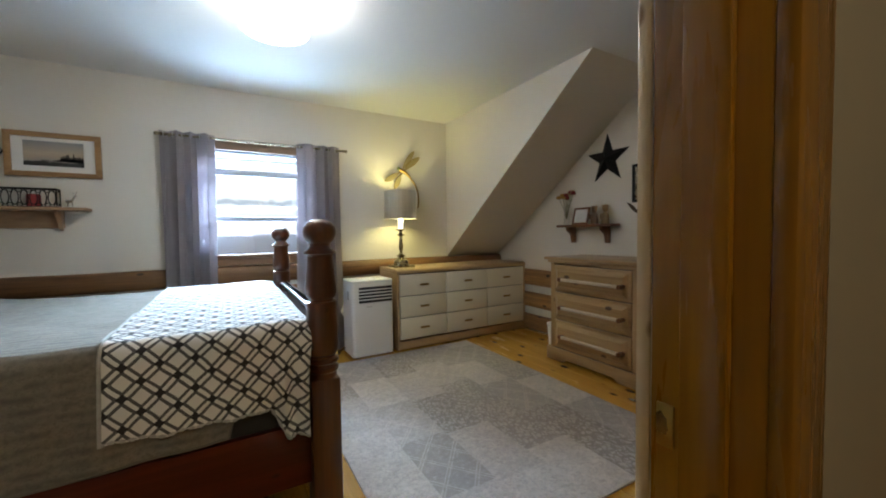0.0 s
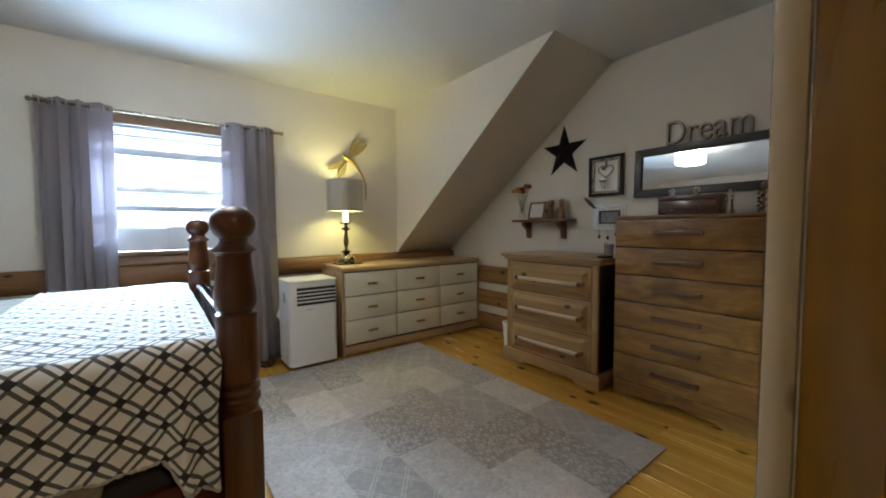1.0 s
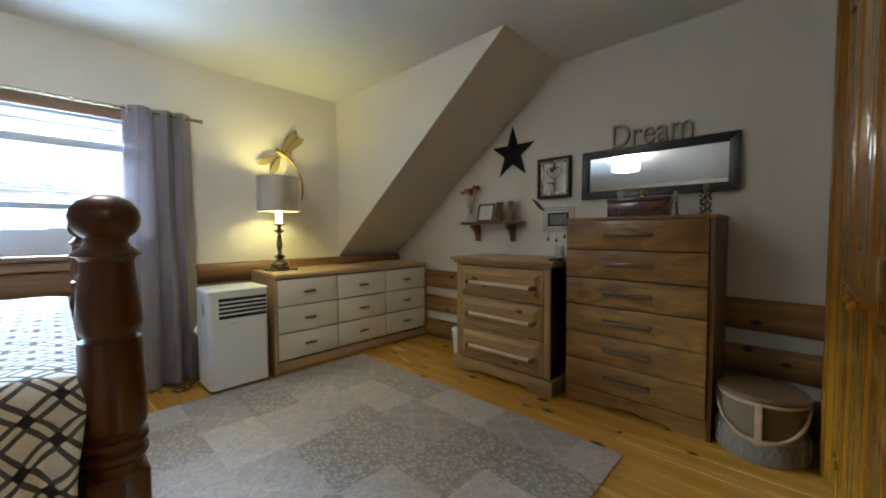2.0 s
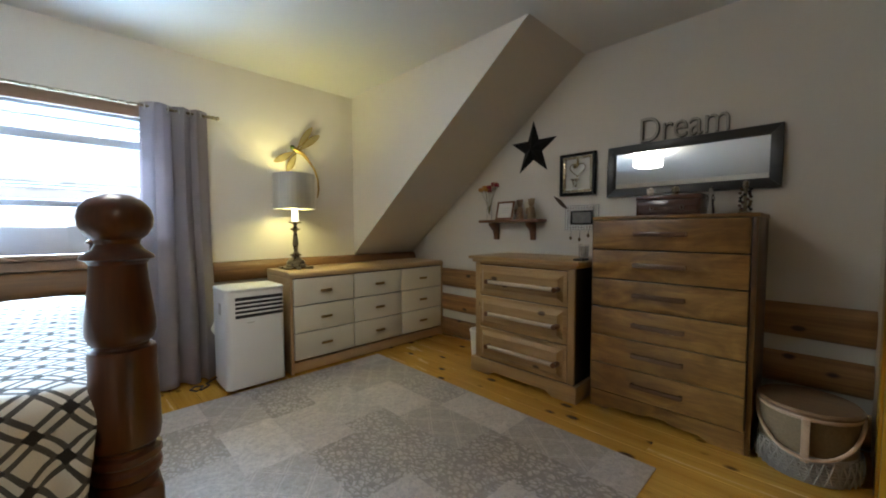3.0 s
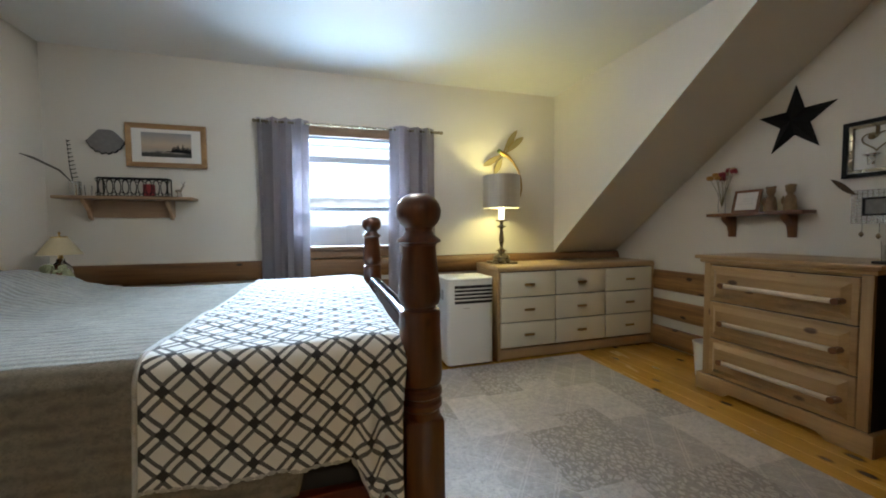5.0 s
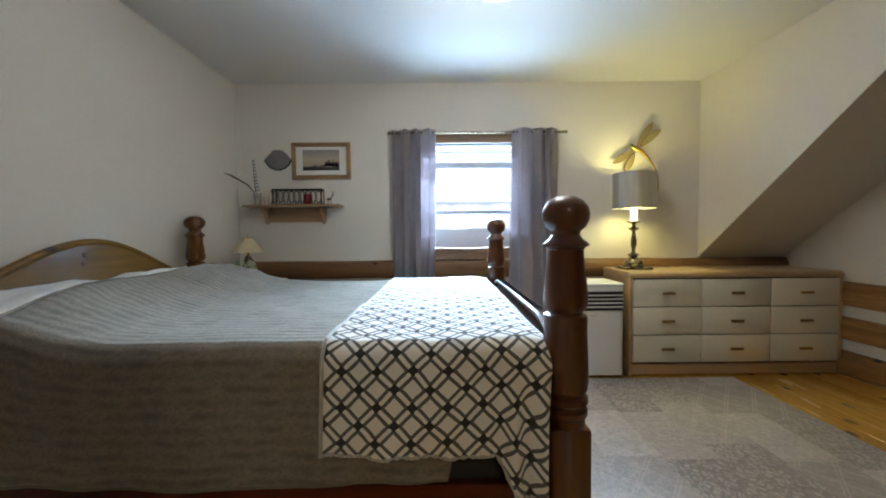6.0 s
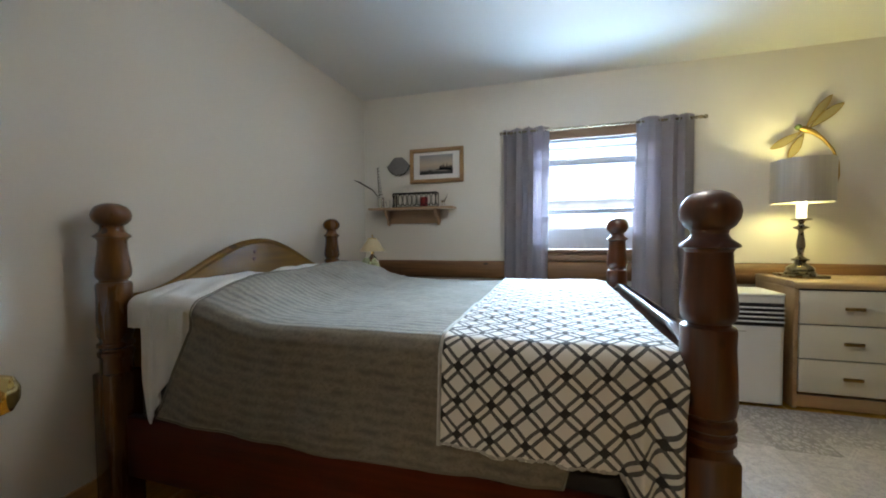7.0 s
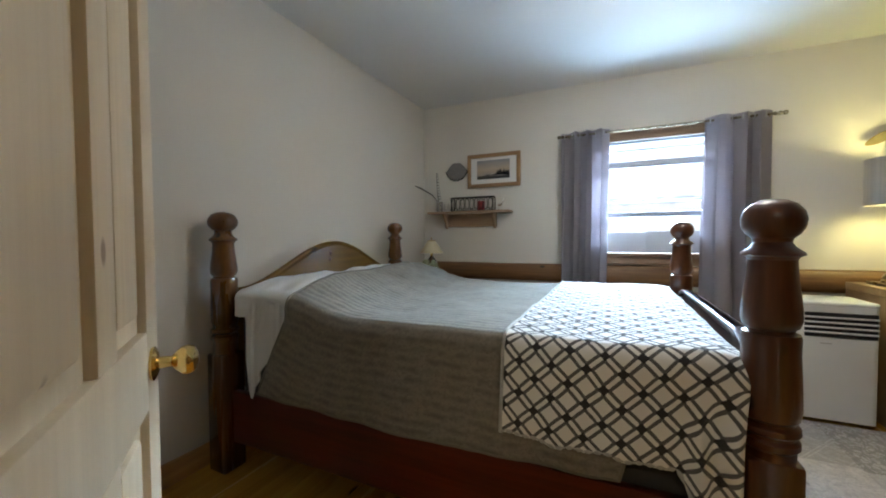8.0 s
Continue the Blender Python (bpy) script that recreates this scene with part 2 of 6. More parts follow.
M_RAIL = wood("dark_rail_wood", (0.040, 0.0050, 0.002), (0.11, 0.016, 0.004), "x", 0.30, 0.35, (0.02, 0.005, 0.003), 0.2, 1.0, 0.2)
M_HEAD = wood("headboard_wood", (0.085, 0.040, 0.003), (0.22, 0.112, 0.008), "y", 0.34, 0.8, (0.010, 0.004, 0.002), 0.10, 1.0, 0.2)
M_HEADPOST = wood("head_post_wood", (0.050, 0.016, 0.002), (0.155, 0.056, 0.006), "z", 0.24, 0.35, (0.012, 0.005, 0.003), 0.6, 1.0, 0.4)
M_TALL = maple("stained_maple", (0.135, 0.060, 0.014), (0.37, 0.200, 0.055), "y")
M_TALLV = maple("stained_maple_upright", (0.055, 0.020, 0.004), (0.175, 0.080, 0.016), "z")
M_CHEST = wood("knotty_chest_wood", (0.25, 0.145, 0.060), (0.46, 0.295, 0.135), "y", 0.35, 0.8, (0.05, 0.022, 0.01))
M_CHESTV = wood("knotty_chest_upright", (0.24, 0.14, 0.058), (0.44, 0.28, 0.13), "z", 0.35, 0.7, (0.05, 0.022, 0.01))
M_HANDLE = wood("dark_handle_wood", (0.085, 0.045, 0.024), (0.17, 0.10, 0.058), "y", 0.22, 0.0, None, 0.4)
M_RODW = wood("pull_wood", (0.52, 0.42, 0.30), (0.68, 0.58, 0.45), "y", 0.3, 0.0)
M_OAK = wood("oak_laminate", (0.36, 0.22, 0.105), (0.52, 0.36, 0.19), "x", 0.4, 0.0)
M_CREAM = paint("cream_drawer", (0.77, 0.72, 0.58), 0.45, 0.03, 40.0, 0.05)
M_BRASS = plain("antique_brass", (0.40, 0.26, 0.08), 0.30, 0.9)
M_GOLD = plain("polished_brass", (0.83, 0.62, 0.26), 0.14, 1.0, 0.05)
M_PEWTER = plain("bronzed_pewter", (0.30, 0.25, 0.17), 0.28, 1.0, 0.3)
M_STEEL = plain("brushed_nickel", (0.55, 0.53, 0.50), 0.35, 1.0)
M_WHITE = paint("white_plastic", (0.80, 0.80, 0.78), 0.35, 0.02, 80.0, 0.03)
M_BLACK = plain("black_plastic", (0.012, 0.012, 0.013), 0.5)
M_IRON = plain("black_iron", (0.008, 0.0075, 0.0075), 0.5, 0.0, 0.3, 25.0, Specular_IOR_Level=0.18)
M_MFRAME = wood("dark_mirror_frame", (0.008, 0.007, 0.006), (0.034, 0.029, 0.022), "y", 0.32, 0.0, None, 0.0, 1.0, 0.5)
M_MIRROR = Nodes("mirror_glass").done((0.92, 0.92, 0.92), 0.0, 1.0)
M_GLASS = glass("clear_glass")


def pane_mat():
    """A thin sheet of window glass: clear, with a faint sharp reflection."""
    m = Nodes("window_glass")
    clear = m.t.nodes.new("ShaderNodeBsdfTransparent")
    shine = m.node("ShaderNodeBsdfGlossy", Roughness=0.02)
    mx = m.node("ShaderNodeMixShader", Fac=0.05)
    m.link(clear.outputs[0], mx.inputs[1])
    m.link(shine.outputs[0], mx.inputs[2])
    m.link(mx.outputs[0], m.t.nodes["Material Output"].inputs["Surface"])
    return m.mat


M_PANE = pane_mat()
# vinyl darkened to blue-grey so the sash bars read as backlit
M_VINYL = paint("backlit_vinyl", (0.46, 0.48, 0.54), 0.4, 0.02, 60.0, 0.05)
M_FROST = paint("window_insert_panel", (0.66, 0.68, 0.74), 0.6, 0.05, 60.0, 0.08)
M_SHEET = cloth("white_sheet", (0.74, 0.72, 0.68), 0.0, 0.9, 300.0, 0.9)
M_SPREAD = cloth("grey_bedspread", (0.275, 0.236, 0.182), 0.036, 0.95, 190.0, 0.6, "UV", False)
# near-black so the shade under the hanging covers is in the cloth colour
M_MATT = cloth("shaded_mattress_cloth", (0.05, 0.045, 0.04))


def curtain_mat():
    """Thin woven grey cloth that lets some daylight through."""
    m = Nodes("grey_curtain")
    v = m.coords((1, 1, 1))
    weave = m.noise(m.coords((420, 420, 60)), 1.0, 2.0)
    big = m.noise(v, 4.0, 4.0)
    col = m.mix(m.maths("MULTIPLY_ADD", weave, 0.5, m.maths("MULTIPLY", big, 0.35)), (0.37, 0.335, 0.345), (0.22, 0.195, 0.205))
    m.bump(weave, 0.3, 0.001)
    m.done(col, 0.85)
    tr = m.t.nodes.new("ShaderNodeBsdfTranslucent")
    m.link(m.mix(weave, (0.66, 0.60, 0.64), (0.52, 0.47, 0.50)), tr.inputs["Color"])
    mx = m.node("ShaderNodeMixShader", Fac=0.36)
    m.link(m.b.outputs[0], mx.inputs[1])
    m.link(tr.outputs[0], mx.inputs[2])
    m.link(mx.outputs[0], m.t.nodes["Material Output"].inputs["Surface"])
    return m.mat


M_CURT = curtain_mat()
M_RED = plain("red_wax", (0.32, 0.02, 0.02), 0.45)
M_STONE = plain("grey_stone", (0.24, 0.22, 0.21), 0.9, 0.0, 0.4, 40.0)
M_CERAM = plain("pale_ceramic", (0.55, 0.50, 0.44), 0.35)
M_SILVER = plain("silver_metal", (0.62, 0.60, 0.56), 0.25, 1.0)
M_PAPER = paint("white_card", (0.74, 0.72, 0.68), 0.9, 0.05, 80.0, 0.04)
M_WALNUT = wood("walnut_box", (0.035, 0.010, 0.005), (0.11, 0.034, 0.014), "y", 0.25, 0.2, None, 0.4)
M_SHELFD = wood("dark_shelf_wood", (0.075, 0.022, 0.007), (0.21, 0.080, 0.022), "y", 0.35, 0.3, None, 0.2)
M_SHELFP = wood("pine_shelf_wood", (0.30, 0.18, 0.10), (0.46, 0.30, 0.18), "x", 0.4, 0.3)
M_FRAMEO = wood("oak_frame", (0.24, 0.125, 0.05), (0.42, 0.25, 0.11), "x", 0.35, 0.0)
M_OUTLET = paint("outlet_plastic", (0.66, 0.64, 0.58), 0.4, 0.02, 60.0, 0.03)
M_BEIGE = plain("woven_straw", (0.18, 0.122, 0.058), 0.85, 0.0, 0.5, 90.0)
M_CROCHET = plain("white_cord", (0.31, 0.265, 0.205), 0.9, 0.0, 0.5, 120.0)
M_CORD = plain("dark_cord", (0.02, 0.02, 0.022), 0.6)
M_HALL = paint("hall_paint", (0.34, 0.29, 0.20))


def lampshade_mat():
    m = Nodes("silver_shade")
    n = m.noise(m.coords((60, 60, 1.2)), 1.0, 3.0)
    m.bump(n, 0.1, 0.001)
    m.done(m.mix(n, (0.40, 0.38, 0.35), (0.62, 0.60, 0.55)), 0.32, 0.7)
    tr = m.t.nodes.new("ShaderNodeBsdfTranslucent")
    tr.inputs["Color"].default_value = (0.85, 0.75, 0.5, 1)
    mx = m.node("ShaderNodeMixShader", Fac=0.06)
    m.link(m.b.outputs[0], mx.inputs[1])
    m.link(tr.outputs[0], mx.inputs[2])
    m.link(mx.outputs[0], m.t.nodes["Material Output"].inputs["Surface"])
    return m.mat


M_SHADE = lampshade_mat()


def throw_mat():
    """White fleece with a grey lattice of squares and long six-sided links."""
    m = Nodes("lattice_fleece")
    tc = m.t.nodes.new("ShaderNodeTexCoord")
    warp = m.node("ShaderNodeTexNoise", Scale=9.0, Detail=2.0)
    m.link(tc.outputs["UV"], warp.inputs["Vector"])
    mp = m.node("ShaderNodeVectorMath")
    mp.operation = "MULTIPLY_ADD"
    m.link(warp.outputs["Color"], mp.inputs[0])
    mp.inputs[1].default_value = (0.012, 0.012, 0)
    m.link(tc.outputs["UV"], mp.inputs[2])
    sep = m.t.nodes.new("ShaderNodeSeparateXYZ")
    m.link(mp.outputs[0], sep.inputs[0])
    P = 0.067
    k = 0.70711 / P
    u = m.maths("MULTIPLY", m.maths("ADD", sep.outputs["X"], sep.outputs["Y"]), k)
    v = m.maths("MULTIPLY", m.maths("SUBTRACT", sep.outputs["X"], sep.outputs["Y"]), k)
    au = m.maths("ABSOLUTE", m.maths("SUBTRACT", m.maths("FRACT", u), 0.5))
    av = m.maths("ABSOLUTE", m.maths("SUBTRACT", m.maths("FRACT", v), 0.5))

    def lines(a, b):
        near = m.t.nodes.new("ShaderNodeMapRange")
        near.interpolation_type = "LINEAR"
        m.link(b, near.inputs["Value"])
        near.inputs["From Min"].default_value, near.inputs["From Max"].default_value = 0.06, 0.20
        near.inputs["To Min"].default_value, near.inputs["To Max"].default_value = 0.045, 0.155
        d = m.maths("ABSOLUTE", m.maths("SUBTRACT", a, near.outputs[0]))
        return m.maths("LESS_THAN", d, 0.070)
    node = m.maths("MULTIPLY", m.maths("LESS_THAN", au, 0.165), m.maths("LESS_THAN", av, 0.165))
    line = m.maths("MAXIMUM", m.maths("MAXIMUM", lines(au, av), lines(av, au)), node)
    pile = m.node("ShaderNodeTexNoise", Scale=420.0, Detail=2.0)
    m.link(tc.outputs["UV"], pile.inputs["Vector"])
    white = m.mix(m.maths("MULTIPLY", pile.outputs["Fac"], 0.5), (0.86, 0.83, 0.78), (0.70, 0.67, 0.62))
    grey = m.mix(pile.outputs["Fac"], (0.155, 0.145, 0.14), (0.075, 0.07, 0.068))
    grey = m.mix(m.maths("MULTIPLY", node, 0.9), grey, (0.018, 0.015, 0.015))
    m.bump(pile.outputs["Fac"], 0.6, 0.004)
    return m.done(m.mix(line, white, grey), 0.95, 0.0, Sheen_Weight=0.2)


M_THROW = throw_mat()
M_FLEECE = plain("white_fleece_hem", (0.62, 0.59, 0.55), 0.95, 0.0, 0.7, 45.0)


def rug_mat():
    """Grey patchwork: long patches, each plain, scrolled, trellised or mottled."""
    m = Nodes("patchwork_rug")
    tc = m.t.nodes.new("ShaderNodeTexCoord")
    sep = m.t.nodes.new("ShaderNodeSeparateXYZ")
    m.link(tc.outputs["Object"], sep.inputs[0])
    col_i = m.maths("FLOOR", m.maths("DIVIDE", sep.outputs["X"], 0.268))
    shift = m.node("ShaderNodeTexWhiteNoise")
    shift.noise_dimensions = "1D"
    m.link(col_i, shift.inputs["W"])
    yy = m.maths("MULTIPLY_ADD", shift.outputs["Value"], 0.9, sep.outputs["Y"])
    row_i = m.maths("FLOOR", m.maths("DIVIDE", yy, 0.46))
    cv = m.t.nodes.new("ShaderNodeCombineXYZ")
    m.link(col_i, cv.inputs[0])
    m.link(row_i, cv.inputs[1])
    wnz = m.node("ShaderNodeTexWhiteNoise")
    m.link(cv.outputs[0], wnz.inputs["Vector"])
    kind = wnz.outputs["Value"]
    sc = m.t.nodes.new("ShaderNodeSeparateColor")
    m.link(wnz.outputs["Color"], sc.inputs[0])
    tone = sc.outputs[0]
    base = m.ramp(tone, [(0.0, (0.20, 0.185, 0.165)), (0.35, (0.31, 0.292, 0.27)), (0.55, (0.47, 0.445, 0.42)), (1.0, (0.62, 0.59, 0.56))])
    pale = (0.68, 0.64, 0.60)
    # leaves with dark gaps between them
    leaf = m.node("ShaderNodeTexVoronoi", Scale=1.0, Randomness=0.75)
    leaf.feature = "DISTANCE_TO_EDGE"
    bend = m.node("ShaderNodeTexNoise", Scale=16.0, Detail=2.0)
    m.link(tc.outputs["Object"], bend.inputs["Vector"])
    bent = m.t.nodes.new("ShaderNodeVectorMath")
    bent.operation = "MULTIPLY_ADD"
    m.link(bend.outputs["Color"], bent.inputs[0])
    bent.inputs[1].default_value = (0.05, 0.05, 0)
    m.link(tc.outputs["Object"], bent.inputs[2])
    size = m.node("ShaderNodeMapping", Scale=(42.0, 27.0, 1.0), Rotation=(0, 0, 0.6))
    m.link(bent.outputs[0], size.inputs["Vector"])
    m.link(size.outputs[0], leaf.inputs["Vector"])
    scroll = m.maths("GREATER_THAN", leaf.outputs["Distance"], 0.13)
    # a wide trellis of double lines
    k = 1 / 0.215
    u = m.maths("FRACT", m.maths("MULTIPLY", m.maths("ADD", m.maths("MULTIPLY", sep.outputs["X"], 1.25), sep.outputs["Y"]), k))
    v = m.maths("FRACT", m.maths("MULTIPLY", m.maths("SUBTRACT", m.maths("MULTIPLY", sep.outputs["X"], 1.25), sep.outputs["Y"]), k))

    def double(w):
        d = m.maths("ABSOLUTE", m.maths("SUBTRACT", w, 0.5))
        return m.maths("LESS_THAN", m.maths("ABSOLUTE", m.maths("SUBTRACT", d, 0.055)), 0.026)
    tre = m.maths("MAXIMUM", double(u), double(v))
    # blossoms
    vf = m.node("ShaderNodeTexVoronoi", Scale=11.0)
    m.link(bent.outputs[0], vf.inputs["Vector"])
    blossom = m.maths("LESS_THAN", m.maths("FRACT", m.maths("MULTIPLY", vf.outputs["Distance"], 3.2)), 0.42)
    is_s = m.maths("LESS_THAN", kind, 0.3)
    is_t = m.maths("MULTIPLY", m.maths("GREATER_THAN", kind, 0.3), m.maths("LESS_THAN", kind, 0.55))
    is_b = m.maths("MULTIPLY", m.maths("GREATER_THAN", kind, 0.55), m.maths("LESS_THAN", kind, 0.8))
    pat = m.maths("MAXIMUM", m.maths("MAXIMUM", m.maths("MULTIPLY", is_s, scroll), m.maths("MULTIPLY", m.maths("MULTIPLY", is_t, tre), 0.85)), m.maths("MULTIPLY", m.maths("MULTIPLY", is_b, blossom), 0.35))
    worn = m.noise(m.coords((1, 1, 1), False), 11.0, 7.0, 0.78)
    fine = m.noise(m.coords((1, 1, 1), False), 180.0, 2.0)
    amount = m.maths("MULTIPLY", pat, m.maths("MULTIPLY_ADD", worn, 1.5, -0.18))
    speck = m.noise(m.coords((1, 1, 1), False), 46.0, 6.0, 0.8)
    col = m.mix(amount, base, pale)
    col = m.mix(m.ramp(speck, [(0.46, (0, 0, 0)), (0.70, (0.75, 0.75, 0.75))]), col, (0.19, 0.172, 0.16))
    col = m.mix(m.ramp(speck, [(0.30, (0.6, 0.6, 0.6)), (0.46, (0, 0, 0))]), col, pale)
    col = m.mix(m.maths("MULTIPLY", m.maths("SUBTRACT", worn, 0.36), 1.7), col, (0.33, 0.305, 0.285))
    col = m.mix(m.maths("MULTIPLY", fine, 0.5), col, (0.19, 0.175, 0.16))
    col = m.mix(1.0, col, (1.28, 1.215, 1.165), "MULTIPLY")
    m.bump(m.maths("MULTIPLY_ADD", pat, 0.7, fine), 0.5, 0.003)
    return m.done(col, 0.95, 0.0, Sheen_Weight=0.1)


M_RUG = rug_mat()


def print_mat():
    """A sunset over water behind a dark shore, as a printed picture."""
    m = Nodes("landscape_print")
    tc = m.t.nodes.new("ShaderNodeTexCoord")
    sep = m.t.nodes.new("ShaderNodeSeparateXYZ")
    m.link(tc.outputs["Object"], sep.inputs[0])
    n = m.noise(m.coords((1, 1, 2.2), False), 14.0, 5.0)
    h = m.maths("MULTIPLY_ADD", m.maths("SUBTRACT", n, 0.5), 0.05, sep.outputs["Z"])
    f = m.maths("DIVIDE", m.maths("SUBTRACT", h, 1.63), 0.18)
    col = m.ramp(f, [(0.0, (0.03, 0.03, 0.028)), (0.16, (0.05, 0.045, 0.04)), (0.22, (0.33, 0.29, 0.25)), (0.38, (0.42, 0.32, 0.23)), (0.52, (0.46, 0.36, 0.26)), (1.0, (0.23, 0.24, 0.26))])
    return m.done(col, 0.5)


M_PRINT = print_mat()

# ---- structure ----
def structure(name, bm, mat, label, category):
    return tagged(part(name, bm, mat, None, "", False), label, category, "", "structure")


W0, W1, WZ0, WZ1 = 0.14, 0.99, 0.94, 1.86     # window opening
b = bx(XW - 0.15, W0, YN, YN + 0.15, 0, ZC + 0.1, 0)
b = bx(W1, XE + 0.15, YN, YN + 0.15, 0, ZC + 0.1, 0, bm=b)
b = bx(W0, W1, YN, YN + 0.15, 0, WZ0, 0, bm=b)
b = bx(W0, W1, YN, YN + 0.15, WZ1, ZC + 0.1, 0, bm=b)
wall_north = structure("wall_north", b, M_WALL, "cream painted wall with the bedroom window", "wall")
wall_east = structure("wall_east", bx(XE, XE + 0.15, 0.3, YN, 0, ZC + 0.1, 0), M_WALL, "cream painted gable wall above log courses", "wall")
wall_west = structure("wall_west", bx(XW - 0.15, XW, 0.3, YN, 0, ZC + 0.1, 0), M_WALL, "cream painted wall behind the headboard", "wall")
D0, D1, DZ = 0.05, 0.812, 2.06                  # entry opening
C0, C1 = 1.06, 2.86                            # closet opening
b = bx(XW, D0, 1.16, YS, 0, ZC, 0)
b = bx(D0, D1, 1.16, YS, DZ, ZC, 0, bm=b)
b = bx(D1, C0, 1.16, YS, 0, ZC, 0, bm=b)
b = bx(C0, C1, 1.16, YS, DZ, ZC, 0, bm=b)
b = bx(C1, XE, 1.16, YS, 0, ZC, 0, bm=b)
wall_south = structure("wall_south", b, M_WALL, "cream painted wall with entry and closet", "wall")
b = bx(-0.75, -0.6, -0.9, 1.16, 0, ZC, 0)
b = bx(1.75, 1.9, -0.9, 1.16, 0, ZC, 0, bm=b)
b = bx(-0.6, 1.75, -0.9, -0.75, 0, ZC, 0, bm=b)
b = bx(XW, -0.75, 0.3, 0.45, 0, ZC, 0, bm=b)
b = bx(1.9, XE, 0.3, 0.45, 0, ZC, 0, bm=b)
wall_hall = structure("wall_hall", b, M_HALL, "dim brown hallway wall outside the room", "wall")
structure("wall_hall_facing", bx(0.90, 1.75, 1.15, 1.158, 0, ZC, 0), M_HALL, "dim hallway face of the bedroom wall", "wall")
structure("ceiling", bx(XW - 0.15, XE + 0.15, -0.9, YN + 0.15, ZC, ZC + 0.08, 0), M_CEIL, "smooth white painted ceiling", "ceiling")
structure("sloped_ceiling", slab([(YT, ZC + 0.004), (YN + 0.02, ZC + 0.004), (YN + 0.02, ZB - 0.015)], "x", XD, XE + 0.004), M_WALL, "cream slope of the roof beside the dormer", "ceiling")
b = bx(XW, XE, 0.3, YN, -0.08, -0.021, 0)
b = bx(-0.75, 1.9, -0.9, 0.3, -0.08, -0.021, 0, bm=b)
floor = structure("floor", b, M_LOG, "knotty pine plank floor with glossy varnish", "floor")
structure("baseboard", bx(XW, XW + 0.018, YS, YN, 0, 0.105, 0.004), M_BASE, "pine baseboard along the headboard wall", "baseboard")


def log_course(parent, mat, along, a, b, face, z, r, depth, seed):
    """One round log lying along a wall, half sunk in it."""
    n, m = 26, 12
    rows = []
    for i in range(n + 1):
        s = a + (b - a) * i / n
        rr = r * (1 + 0.05 * wob(s, seed, 0, 1.1))
        dz = 0.008 * wob(s, seed, 5, 0.9)
        row = []
        for j in range(m + 1):
            t = -math.pi / 2 + math.pi * j / m
            out, up = depth * max(0.0, math.cos(t)) ** 0.75, rr * math.sin(t)
            out += 0.004 * wob(s * 2, t * 2, seed, 1.5)
            row.append((s, face - out, z + dz + up) if along == "x" else (face - out, s, z + dz + up))
        rows.append(row)
    return part("log", sheet(rows), mat, parent)


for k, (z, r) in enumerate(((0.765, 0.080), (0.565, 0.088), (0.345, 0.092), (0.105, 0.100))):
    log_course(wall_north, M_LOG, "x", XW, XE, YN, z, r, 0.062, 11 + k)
for k, (z, r) in enumerate(((0.600, 0.092), (0.345, 0.088), (0.095, 0.090))):
    log_course(wall_east, M_LOGY, "y", YS, YN, XE, z, r, 0.055, 31 + k)
structure("chinking_north", bx(XW, XE, YN - 0.014, YN, 0, 0.835, 0), M_CHINK, "white mortar chinking between the logs", "chinking")
structure("chinking_east", bx(XE - 0.012, XE, YS, YN - 0.014, 0, 0.675, 0), M_CHINK, "white mortar chinking between the logs", "chinking")

# unseen fixture added behind the camera to fill the jamb and bed front
hall_fill = thing("unseen_hall_fill", (0.55, 0.10, ZC), "added unseen fill light, round and flush on the hallway ceiling", "ceiling light")
part("rim", lathe([(0.15, 0), (0.16, 0), (0.16, -0.03), (0.15, -0.03)], 32, (0.55, 0.10, ZC)), M_STEEL, hall_fill)
part("bowl", lathe([(0.15, -0.02), (0.13, -0.05), (0.08, -0.07), (0, -0.078)], 32, (0.55, 0.10, ZC)), glow("hall_fill_glow", (1.0, 0.88, 0.68), 19.0), hall_fill, "glowing bowl of the added fill light")

# entry: jamb, stops and casings
entry = thing("door_frame", (0.42, 1.23, 0), "varnished knotty pine door frame of the entry", "door frame", "", "structure")
for x0, x1 in ((D1 - 0.002, D1 + 0.03), (D0 - 0.03, D0 + 0.002)):
    part("jamb", bx(x0, x1, 1.158, 1.281, 0, DZ, 0.003), M_TRIM, entry)
part("head_jamb", bx(D0, D1, 1.158, 1.284, DZ - 0.03, DZ, 0.003), M_TRIM, entry)
part("stop", bx(D1 - 0.015, D1 - 0.002, 1.190, 1.240, 0, DZ - 0.03, 0.003), M_TRIM, entry)
part("stop", bx(D0 + 0.002, D0 + 0.015, 1.190, 1.240, 0, DZ - 0.03, 0.003), M_TRIM, entry)
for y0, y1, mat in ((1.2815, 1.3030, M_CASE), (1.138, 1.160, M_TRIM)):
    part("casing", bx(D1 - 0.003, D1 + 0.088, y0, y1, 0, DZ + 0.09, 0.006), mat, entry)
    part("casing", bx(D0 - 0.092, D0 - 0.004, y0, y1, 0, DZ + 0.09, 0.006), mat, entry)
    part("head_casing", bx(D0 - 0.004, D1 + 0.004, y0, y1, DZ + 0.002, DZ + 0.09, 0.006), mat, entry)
part("strike_plate", bx(D1 - 0.005, D1 - 0.0015, 1.250, 1.272, 0.83, 0.885, 0.001), M_BRASS, entry, "dull brass strike plate")


